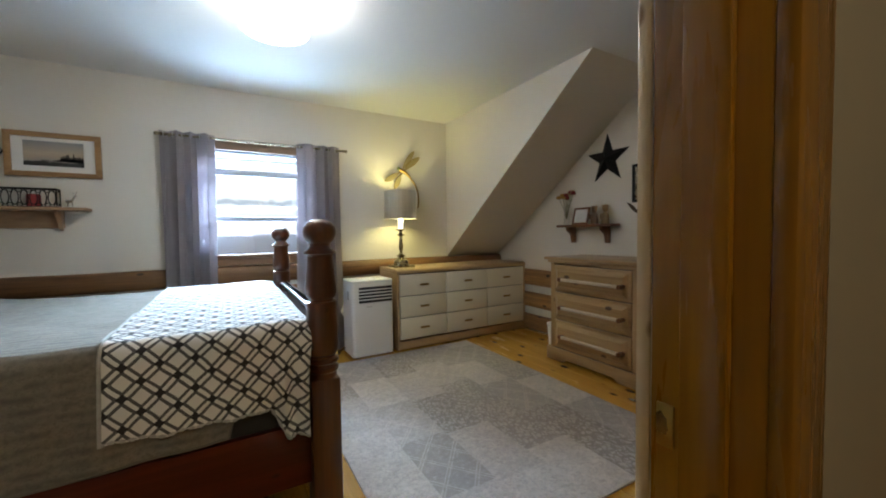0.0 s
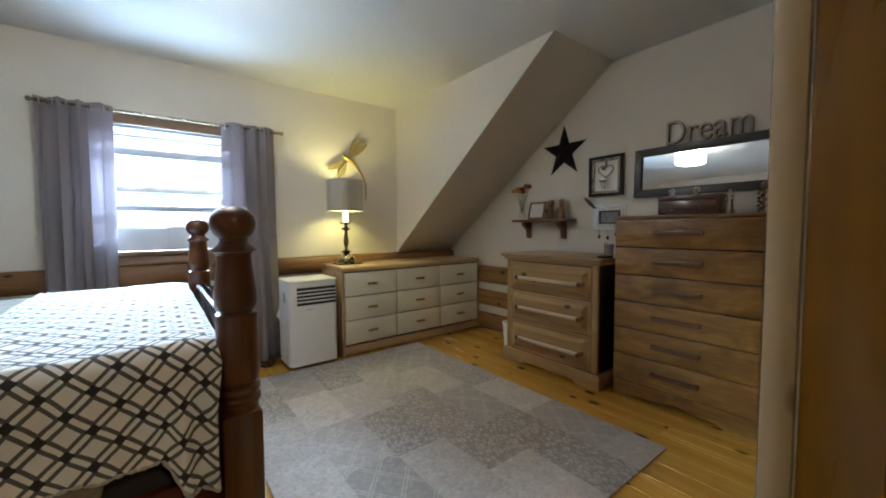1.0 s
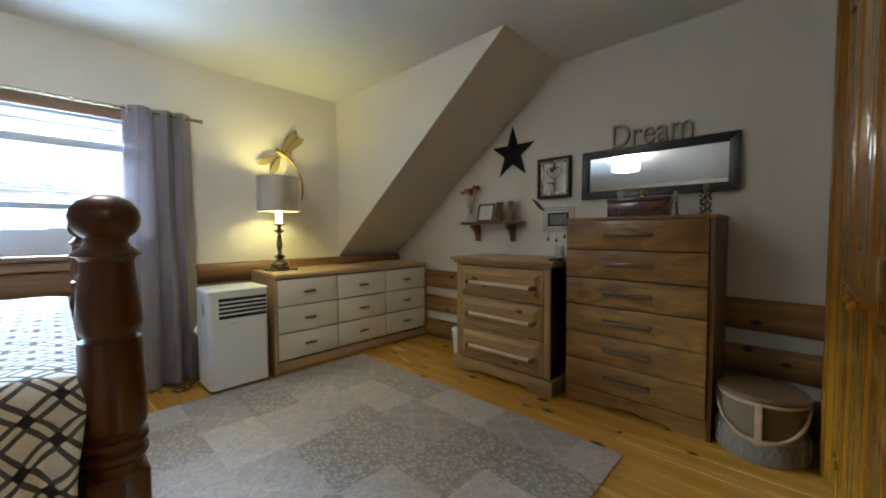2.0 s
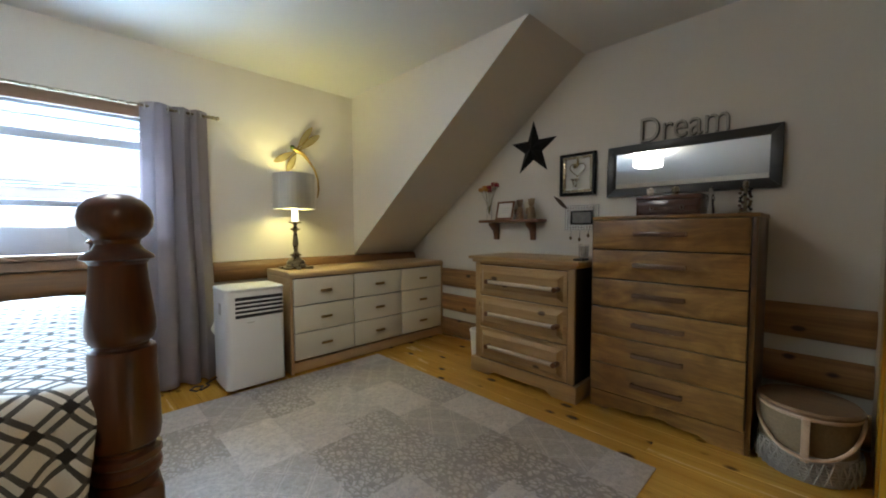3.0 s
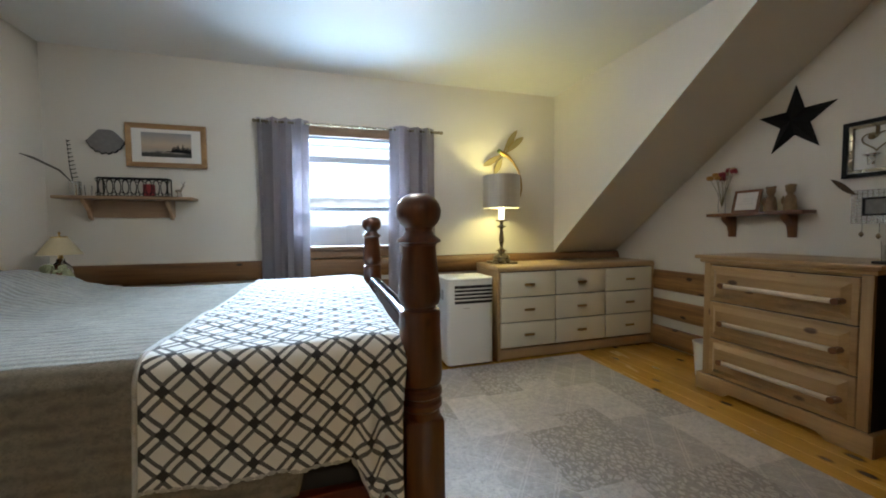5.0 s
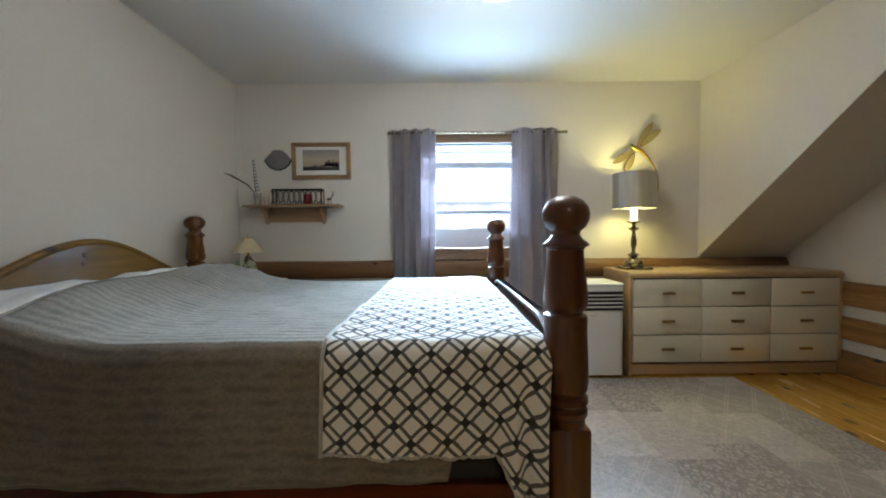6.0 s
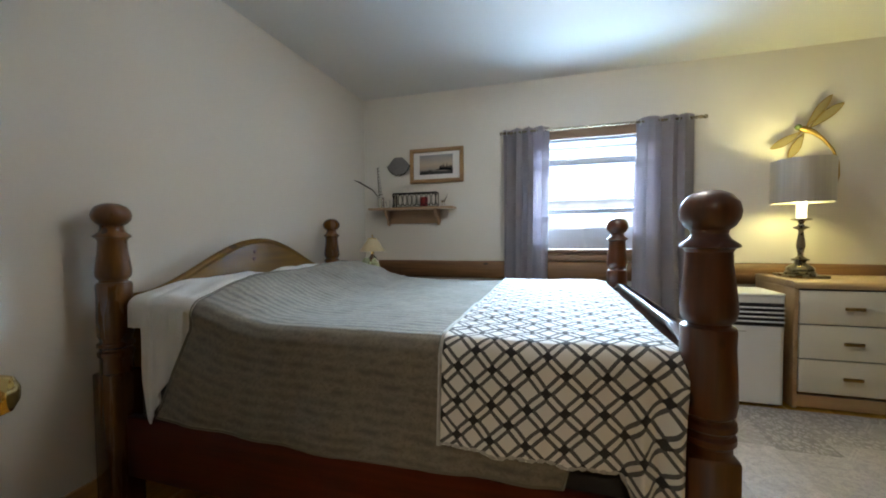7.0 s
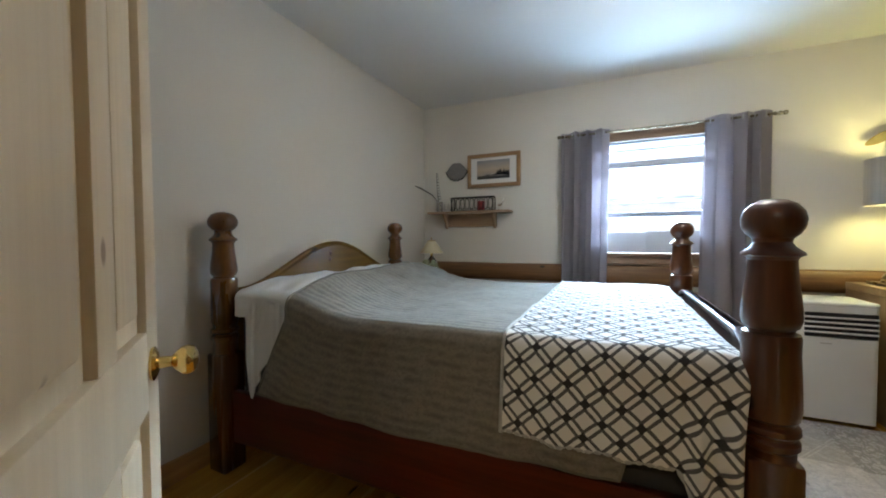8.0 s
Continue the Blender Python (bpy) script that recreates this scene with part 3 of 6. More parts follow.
def panelled_leaf(th, w, h, t, mat, rails, stile, mullion=0.0, shift=0.0):
    """A leaf with stiles, rails and raised panels, in its own axes: width x, thickness y."""
    part("stile", bx(0, stile, -t / 2, t / 2, 0.01, h, 0.003), mat, th)
    part("stile", bx(w - stile, w, -t / 2, t / 2, 0.01, h, 0.003), mat, th)
    for z0, z1 in rails:
        part("rail", bx(stile, w - stile, -t / 2, t / 2, z0, z1, 0.003), mat, th)
    for (a0, a1), (b0, b1) in zip(rails, rails[1:]):
        spans = [(stile, w - stile)]
        if mullion:
            m0, m1 = (w - mullion) / 2 + shift, (w + mullion) / 2 + shift
            spans = [(stile, m0), (m1, w - stile)]
            part("mullion", bx(m0, m1, -t / 2, t / 2, a1, b0, 0.003), mat, th)
        for p, q in spans:
            part("panel", bx(p, q, -t / 2 + 0.014, t / 2 - 0.014, a1, b0, 0.0), mat, th)
            part("raised_field", bx(p + 0.032, q - 0.032, -t / 2 + 0.005, t / 2 - 0.005, a1 + 0.032, b0 - 0.032, 0.008, 2), mat, th)


door = thing("door_1", (D0 + 0.012, YS + 0.040, 0), "open pale knotty pine panel door with brass knob", "door", rz=143.0, local=True, kind="structure")
panelled_leaf(door, 0.740, 2.02, 0.036, M_DOOR, ((0.01, 0.22), (0.775, 0.915), (1.90, 2.02)), 0.085, 0.075, 0.070)
for sgn in (-1, 1):
    prof = [(0.0, 0), (0.030, 0), (0.031, 0.004), (0.022, 0.009), (0.011, 0.012), (0.010, 0.030), (0.017, 0.036), (0.026, 0.046), (0.028, 0.056), (0.024, 0.066), (0.012, 0.072), (0, 0.073)]
    bm = move(lathe(prof, 24), pose(0.740 - 0.055, sgn * 0.018, 0.850, -90 * sgn, 0, 0))
    part("knob", bm, M_GOLD, door, "polished brass round knob")
for z in (0.25, 1.0, 1.78):
    part("hinge", lathe([(0, -0.04), (0.006, -0.04), (0.006, 0.04), (0, 0.04)], 10, (0.0, -0.022, z)), M_GOLD, door, "brass hinge")

closet = thing("closet_frame", (1.96, 1.25, 0), "varnished pine casing round the closet", "door frame", "", "structure")
part("casing", bx(C1 - 0.004, C1 + 0.085, 1.282, 1.296, 0, DZ + 0.09, 0.005), M_TRIM, closet)
part("casing", bx(C0 - 0.085, C0 + 0.004, 1.282, 1.296, 0, DZ + 0.09, 0.005), M_TRIM, closet)
part("head_casing", bx(C0 + 0.004, C1 - 0.004, 1.282, 1.296, DZ + 0.002, DZ + 0.09, 0.005), M_TRIM, closet)
part("jamb", bx(C1 - 0.02, C1 + 0.002, 1.17, 1.284, 0, DZ, 0.002), M_TRIM, closet)
part("jamb", bx(C0 - 0.002, C0 + 0.02, 1.17, 1.284, 0, DZ, 0.002), M_TRIM, closet)
for k in range(4):
    leaf = thing("closet_door", (C0 + 0.022 + k * 0.44, 1.250, 0), "closed varnished pine folding closet door leaf", "closet door", "closet doors", "structure", local=True)
    panelled_leaf(leaf, 0.436, 2.03, 0.030, M_TRIM, ((0.01, 0.16), (0.90, 1.02), (1.92, 2.03)), 0.07)
    if k in (1, 2):
        kb = lathe([(0, 0), (0.008, 0), (0.007, 0.014), (0.016, 0.022), (0.017, 0.030), (0.009, 0.037), (0, 0.038)], 16)
        part("knob", move(kb, pose(0.36 if k == 1 else 0.05, 0.015, 0.90, -90, 0, 0)), M_TRIM, leaf, "round pine knob")

# ---- window ----
win = thing("window_1", ((W0 + W1) / 2, YN + 0.06, WZ0), "sash window in backlit grey with wooden trim, lower sash raised", "window", "", "structure")
part("head_trim", bx(W0 - 0.09, W1 + 0.09, YN - 0.024, YN - 0.002, WZ1 - 0.005, WZ1 + 0.085, 0.006), M_SILL, win)
part("side_trim", bx(W0 - 0.09, W0 + 0.004, YN - 0.022, YN - 0.002, WZ0 - 0.02, WZ1 - 0.005, 0.006), M_SILL, win)
part("side_trim", bx(W1 - 0.004, W1 + 0.09, YN - 0.022, YN - 0.002, WZ0 - 0.02, WZ1 - 0.005, 0.006), M_SILL, win)
part("sill", bx(W0 - 0.11, W1 + 0.11, YN - 0.055, YN + 0.12, WZ0 - 0.025, WZ0 + 0.004, 0.008), M_SILL, win)
part("apron", bx(W0 - 0.09, W1 + 0.09, YN - 0.030, YN - 0.002, WZ0 - 0.090, WZ0 - 0.027, 0.008), M_SILL, win)
for x0, x1 in ((W0, W0 + 0.045), (W1 - 0.045, W1)):
    part("jamb", bx(x0, x1, YN + 0.03, YN + 0.14, WZ0 + 0.004, WZ1, 0.004), M_VINYL, win)
part("head_frame", bx(W0, W1, YN + 0.03, YN + 0.14, WZ1 - 0.022, WZ1, 0.004), M_VINYL, win)
for nm, z0, z1, y in (("upper_rail", 1.785, 1.805, 0.10), ("sash_rail", 1.645, 1.702, 0.06), ("meeting_rail", 1.362, 1.382, 0.08), ("sash_rail", 1.238, 1.283, 0.06)):
    part(nm, bx(W0 + 0.045, W1 - 0.045, YN + y - 0.015, YN + y + 0.015, z0, z1, 0.005), M_VINYL, win)
part("insert_panel", bx(W0 + 0.045, W1 - 0.045, YN + 0.045, YN + 0.065, WZ0 + 0.006, 1.115, 0.003), M_FROST, win, "pale plastic air conditioner window insert")
part("insert_panel", bx(W0 + 0.40, W1 - 0.045, YN + 0.040, YN + 0.044, WZ0 + 0.008, 1.122, 0.001), M_FROST, win, "pale plastic sliding insert")
for z0, z1, y in ((1.284, 1.644, 0.06), (1.384, 1.784, 0.10)):
    pane = part("pane", bx(W0 + 0.046, W1 - 0.046, YN + y - 0.002, YN + y + 0.002, z0, z1, 0), M_PANE, win)
    pane.visible_shadow = False


def backdrop_mat():
    m = Nodes("bright_overcast")
    tc = m.t.nodes.new("ShaderNodeTexCoord")
    sep = m.t.nodes.new("ShaderNodeSeparateXYZ")
    m.link(tc.outputs["Object"], sep.inputs[0])
    n = m.noise(m.coords((0.6, 1, 1), False), 1.2, 5.0, 0.7)
    h = m.maths("MULTIPLY_ADD", m.maths("SUBTRACT", n, 0.5), 1.0, sep.outputs["Z"])
    col = m.ramp(m.maths("DIVIDE", m.maths("ADD", h, 4.0), 16.0), [(0.0, (0.62, 0.68, 0.76)), (0.452, (0.66, 0.72, 0.80)), (0.462, (0.36, 0.44, 0.52)), (0.474, (0.40, 0.48, 0.56)), (0.484, (0.80, 0.90, 1.0)), (1.0, (0.74, 0.87, 1.0))])
    e = m.node("ShaderNodeEmission", Strength=0.85)
    m.link(col, e.inputs["Color"])
    m.link(e.outputs[0], m.t.nodes["Material Output"].inputs["Surface"])
    return m.mat


structure("backdrop", bx(-25, 26, 30.0, 30.1, -4, 24, 0), backdrop_mat(), "bright overcast sky over a far treeline", "sky")
structure("ground", bx(-25, 26, YN + 0.2, 30.0, -3.1, -3.0, 0), plain("pale_snow", (0.75, 0.77, 0.80), 0.9), "pale open ground outside", "ground")

# ---- bed ----
PX0, PX1, PY0, PY1 = -1.343, 0.655, 2.507, 3.985
bed = thing("bed", (-0.35, 3.24, 0), "dark turned-post wooden bed with arched headboard", "bed")
PROFILE = [(0.0, 1.169), (0.025, 1.166), (0.045, 1.155), (0.058, 1.138), (0.0625, 1.119), (0.060, 1.100), (0.051, 1.083), (0.039, 1.073),
           (0.037, 1.064), (0.043, 1.053), (0.060, 1.040), (0.062, 1.034), (0.052, 1.030), (0.047, 1.022), (0.049, 0.988), (0.054, 0.942), (0.0585, 0.902),
           (0.059, 0.880), (0.054, 0.862), (0.046, 0.855), (0.046, 0.849), (0.056, 0.845), (0.058, 0.835), (0.057, 0.800), (0.060, 0.725), (0.0615, 0.664), (0.058, 0.642),
           (0.050, 0.634), (0.050, 0.628), (0.060, 0.622), (0.061, 0.609), (0.052, 0.602), (0.052, 0.595), (0.060, 0.588), (0.060, 0.575), (0.053, 0.566), (0.053, 0.545)]
HEAD_PROFILE = [(0.0, 1.204), (0.026, 1.201), (0.048, 1.190), (0.060, 1.172), (0.0635, 1.156), (0.059, 1.138), (0.048, 1.124), (0.037, 1.116), (0.036, 1.104),
                (0.042, 1.092), (0.058, 1.078), (0.060, 1.072), (0.051, 1.067), (0.045, 1.056), (0.047, 1.020), (0.053, 0.975), (0.057, 0.940), (0.056, 0.922), (0.050, 0.910),
                (0.044, 0.905), (0.045, 0.899), (0.054, 0.895), (0.057, 0.885), (0.056, 0.840), (0.058, 0.760), (0.057, 0.695), (0.050, 0.674), (0.050, 0.668), (0.059, 0.661),
                (0.059, 0.648), (0.051, 0.641), (0.051, 0.634), (0.058, 0.628), (0.058, 0.614), (0.052, 0.604), (0.053, 0.545)]


def post_mesh(mat, profile):
    bm = lathe(profile, 36)
    bm = bx(-0.056, 0.056, -0.056, 0.056, 0.0, 0.548, 0.010, 2, bm=bm)
    return finish("post", bm, mat)


PM, PH = post_mesh(M_BED, PROFILE), post_mesh(M_HEADPOST, HEAD_PROFILE)
for x, y in ((PX0 - 0.014, PY0), (PX0, PY1), (PX1 - 0.009, PY0), (PX1 + 0.014, PY1)):
    ob = part("post", PM if x > 0 else PH, M_BED, bed)
    ob.location = (x, y, 0)
arch = [(PY0 + 0.04, 0.36), (PY1 - 0.04, 0.36)]
N = 40
for i in range(N + 1):
    s = 1 - i / N
    y = PY0 + 0.04 + (PY1 - PY0 - 0.08) * s
    d = abs(s - 0.5) * 2
    z = 0.825 + 0.215 * (0.5 + 0.5 * math.cos(math.pi * min(1, d / 0.93))) ** 0.8
    arch.append((y, z))
headb = part("headboard", slab(arch, "x", PX0 - 0.016, PX0 + 0.016, 0.005), M_HEAD, bed, "arched knotty headboard panel")
cap = [(PX0, y, z + 0.002) for y, z in arch[2:]]
for y, z in ((3.195, -0.052), (3.190, -0.092)):
    knot = lathe([(0, -0.001), (0.010, -0.001), (0.012, 0.0), (0.009, 0.002), (0, 0.0012)], 12)
    part("knot", move(knot, pose(PX0 + 0.0165, y, max(q[1] for q in arch) + z, 0, 90, 0)), M_SHELFD, bed, "dark round knot")
part("headboard_edge", tube(cap, 0.019, 10), M_HEAD, bed)
foot = [(PY0 + 0.04, 0.36), (PY1 - 0.04, 0.36)]
for i in range(N + 1):
    s = 1 - i / N
    d = abs(s - 0.5) * 2
    z = 0.735 + 0.062 * max(0.0, min(1.0, (0.97 - d) / 0.30))
    foot.append((PY0 + 0.04 + (PY1 - PY0 - 0.08) * s, z))
part("footboard", slab(foot, "x", PX1 - 0.015, PX1 + 0.015, 0.003), M_GLOSS, bed)
cap = [(y, z) for y, z in foot[2:]] + [(y, z - 0.026) for y, z in reversed(foot[2:])]
part("footboard_cap", slab(cap, "x", PX1 - 0.024, PX1 + 0.022, 0.005), M_GLOSS, bed, "glossy worn top edge")
for y in (PY0, PY1):
    part("side_rail", bx(PX0 + 0.05, PX1 - 0.05, y - 0.016, y + 0.016, 0.14, 0.378, 0.005), M_RAIL, bed, "dark red stained side rail")
part("foot_rail", bx(PX1 - 0.014, PX1 + 0.014, PY0 + 0.05, PY1 - 0.05, 0.16, 0.34, 0.004), M_RAIL, bed)
matt = solo("mattress", bx(PX0 + 0.05, PX1 - 0.045, PY0 + 0.022, PY1 - 0.022, 0.20, 0.735, 0.05, 4), M_MATT, "thick mattress on its box spring under the covers", "mattress")
matt.data.materials[0] = M_MATT

BY0, BY1 = PY0 - 0.022, PY1 + 0.02


def bed_height(x, y):
    """Top of the covers: flat, with pillows under them at the head."""
    e = min(y - BY0, BY1 - y)
    hump = 0.128 * max(0.0, min(1.0, (-0.66 - x) / 0.34)) ** 1.3
    hump = hump * (1 - 0.35 * max(0, 1 - e / 0.22)) * (1 - 0.10 * math.exp(-((y - 3.24) / 0.10) ** 2))
    rumple = max(0.0, min(1.0, (-0.45 - x) / 0.4))
    crease = abs(wob(x * 1.6 + 0.5 * y, y * 0.7, 7, 5.0))
    return 0.762 + hump + 0.008 * wob(x, y, 1, 3.5) + 0.005 * wob(x, y, 2, 9) + rumple * (0.018 * crease + 0.006 * wob(x, y, 4, 14))


def cover(x0, x1, nx, lift, hang0, hang1, fold, seed, x_skew=0.0, ny=90, freq=7.0):
    """A cloth over the bed: rows along x, each running from the near hem over the top to the far hem."""
    rows, uv = [], []
    R = 0.055
    for i in range(nx + 1):
        f = i / nx
        x = x0 + (x1 - x0) * f
        row, cr, s = [], [], 0.0
        h0, h1 = hang0(x) if callable(hang0) else hang0, hang1
        pts = []
        zt0, zt1 = bed_height(x, BY0 + R), bed_height(x, BY1 - R)
        k = 26
        for j in range(k):
            z = h0 + (zt0 - R - h0) * j / k
            down = (zt0 - R - z) / 0.35
            out = fold * (0.35 + down) * wob(x * freq, z * 0.9, seed, 1.0) + 0.010 * down + 0.25 * fold * wob(x * freq * 3, z * 4, seed + 3, 1.0)
            pts.append((BY0 - out - lift, z))
        for j in range(9):
            a = math.pi / 2 * j / 8
            pts.append((BY0 - lift + R - (R) * math.cos(a), zt0 - R + (R + lift) * math.sin(a)))
        m = ny - k - 9 - 22
        for j in range(1, m):
            y = BY0 + R + (BY1 - BY0 - 2 * R) * j / m
            pts.append((y, bed_height(x, y) + lift))
        for j in range(9):
            a = math.pi / 2 * (1 - j / 8)
            pts.append((BY1 + lift - R + R * math.cos(a), zt1 - R + (R + lift) * math.sin(a)))
        for j in range(1, 14):
            z = zt1 - R - (zt1 - R - h1) * j / 13
            pts.append((BY1 + lift + 0.012 * j / 13 + fold * wob(x * 7, z, seed + 9, 1.0) * j / 13, z))
        prev = None
        for y, z in pts:
            if prev:
                s += math.hypot(y - prev[0], z - prev[1])
            prev = (y, z)
            top = max(0.0, min(1.0, (z - 0.45) / 0.3))
            row.append((x + x_skew * (1 - top), y, z))
            cr.append((x, s))
        base = cr[26 + 8][1]
        uv.append([(a, c - base) for a, c in cr])
        rows.append(row)
    return rows, uv


def spread_hem(x):
    k = max(0.0, min(1.0, (x - 0.33) / 0.03))
    return 0.392 + 0.010 * math.sin(x * 5) + 0.1 * max(0, -0.98 - x) + 0.24 * k * k * (3 - 2 * k)


rows, uv = cover(-0.94, 0.592, 110, 0.004, spread_hem, 0.40, 0.016, 4)
for i, row in enumerate(rows):
    f = (1 - i / 110) ** 1.5
    for j, (x, y, z) in enumerate(row):
        side = max(0.0, min(1.0, (0.74 - z) / 0.36)) if y < 3 else 0.0
        across = max(0.0, min(1.0, (y - BY0) / (BY1 - BY0)))
        nx_ = x - f * (0.185 * side + 0.205 * across)
        row[j] = (nx_, y, z + (bed_height(nx_, y) - bed_height(x, y) if z > 0.70 else 0.0))
spread = thicken(solo("bedspread", sheet(rows, uv), M_SPREAD, "grey ribbed cotton bedspread hanging over the bed sides", "bedspread"), 0.008)
part("hem", tube([(x, y + 0.003, z) for x, y, z in (r[0] for r in rows)], 0.0055, 6), M_SPREAD, spread, "stitched hem")
part("head_hem", tube([(x, y, z + 0.001) for x, y, z in rows[0][2:-14]], 0.005, 6), M_SPREAD, spread, "stitched upper edge")


def sheet_hem(x):
    """A tail that hangs in a long point, steep on the head side and slanting on the other."""
    k = max(0.0, min(1.0, (-1.168 - x) / 0.020))
    slant = 0.365 + 1.75 * max(0.0, x + 1.160)
    return min(0.70, slant) + (0.728 - 0.365) * k * k * (3 - 2 * k)


rows, uv = cover(-1.272, -0.80, 70, -0.010, sheet_hem, 0.5, 0.040, 14, 0.0, 90, 24.0)
thicken(solo("bed_sheet", sheet(rows), M_SHEET, "white cotton sheet pulled over the pillows at the head", "sheet"), 0.006)
for y in (2.88, 3.60):
    rows = []
    for i in range(17):
        u = -1 + i / 8
        rows.append([])
        for j in range(25):
            v = -1 + j / 12
            p = max(0.0, (1 - u ** 4) * (1 - v ** 4)) ** 0.6
            rows[-1].append((-1.10 + 0.20 * u, y + 0.33 * v, p))
    bm = bmesh.new()
    for sg in (1, -1):
        sheet([[(x, yy, 0.805 + sg * 0.045 * p) for x, yy, p in r] for r in rows], bm=bm)
    bmesh.ops.remove_doubles(bm, verts=bm.verts, dist=0.0005)
    solo("pillow", bm, M_SHEET, "white pillow tucked under the covers", "pillow", "bed pillows")


def throw_hem(x):
    base = 0.476 + 0.004 * math.sin(x * 31) + 0.003 * math.sin(x * 67 + 1) - 0.03 * max(0.0, x - 0.15)
    return base - 0.10 * max(0, min(1, (x - 0.46) / 0.07))


rows, uv = cover(-0.015, 0.600, 90, 0.018, throw_hem, 0.52, 0.020, 24, -0.008, 110)
for row in rows:
    for j, (x, y, z) in enumerate(row):
        if x > 0.44 and z < 0.70 and j < 30:
            q = min(1, (x - 0.44) / 0.1) * min(1, (0.70 - z) / 0.12)
            row[j] = (x - 0.015 * q, y - q * (0.022 + 0.022 * math.sin(x * 75 + z * 3)), z)
        elif x > 0.54:
            row[j] = (x, y, z - 0.25 * (x - 0.54) ** 1.2 if z > 0.7 else z)
blanket = thicken(solo("throw_blanket", sheet(rows, uv), M_THROW, "white fleece throw with grey lattice pattern across the foot", "blanket"), 0.011)
part("hem", tube([(x, y + 0.004, z + 0.004) for x, y, z in (r[0] for r in rows)], [0.006 + 0.002 * math.sin(i * 1.7) for i in range(len(rows))], 7), M_FLEECE, blanket, "rolled fleece hem")
part("side_hem", tube([(x + 0.003, y, z + 0.001) for x, y, z in rows[0][:-12]], 0.0055, 7), M_FLEECE, blanket, "rolled fleece hem")

# ---- rug ----
bm = bx(0.80, 2.42, 1.97, 4.17, 0.0005, 0.010, 0.004)
solo("rug", bm, M_RUG, "grey patchwork area rug on the pine floor", "rug")


# ---- cream dresser ----
def dresser():
    x0, x1, y0, y1, h = 1.690, 3.268, 4.225, 4.685, 0.775
    th = thing("dresser", ((x0 + x1) / 2, (y0 + y1) / 2, 0), "low dresser, nine cream drawers, light oak case", "dresser")
    part("side", bx(x0, x0 + 0.022, y0, y1, 0, h - 0.045, 0.003), M_OAK, th)
    part("side", bx(x1 - 0.022, x1, y0, y1, 0, h - 0.045, 0.003), M_OAK, th)
    top = slab([(y0 - 0.004, h - 0.045), (y0 - 0.004, h - 0.022), (y0 + 0.006, h - 0.006), (y0 + 0.026, h), (y1, h), (y1, h - 0.045)], "x", x0 - 0.002, x1 + 0.002, 0.003)
    part("top", top, M_OAK, th, "light oak top with rounded front edge")
    part("plinth", bx(x0 + 0.022, x1 - 0.022, y0 + 0.006, y0 + 0.028, 0.008, 0.085, 0.003), M_OAK, th)
    part("back", bx(x0 + 0.022, x1 - 0.022, y1 - 0.014, y1, 0.0, h - 0.047, 0.0), M_OAK, th)
    part("carcass", bx(x0 + 0.024, x1 - 0.024, y0 + 0.024, y1 - 0.016, 0.10, h - 0.048, 0.0), M_BLACK, th, "dark gap behind the drawer fronts")
    dw, dh = (x1 - x0 - 0.05) / 3, (h - 0.052 - 0.098) / 3
    for c in range(3):
        for r in range(3):
            a, z = x0 + 0.025 + c * dw, 0.098 + r * dh
            d = part("drawer", bx(a + 0.0025, a + dw - 0.0025, y0 - 0.002, y0 + 0.020, z + 0.0035, z + dh - 0.0035, 0.003), M_CREAM, th, "cream painted drawer front")
            cx, cz = a + dw / 2, z + dh / 2
            pull = bx(cx - 0.048, cx + 0.048, y0 - 0.024, y0 - 0.014, cz - 0.010, cz + 0.010, 0.006, 3)
            bx(cx - 0.036, cx - 0.024, y0 - 0.015, y0 - 0.001, cz - 0.006, cz + 0.006, 0.001, 1, bm=pull)
            bx(cx + 0.024, cx + 0.036, y0 - 0.015, y0 - 0.001, cz - 0.006, cz + 0.006, 0.001, 1, bm=pull)
            part("pull", pull, M_BRASS, d, "antique brass pull")
    return th


dresser()


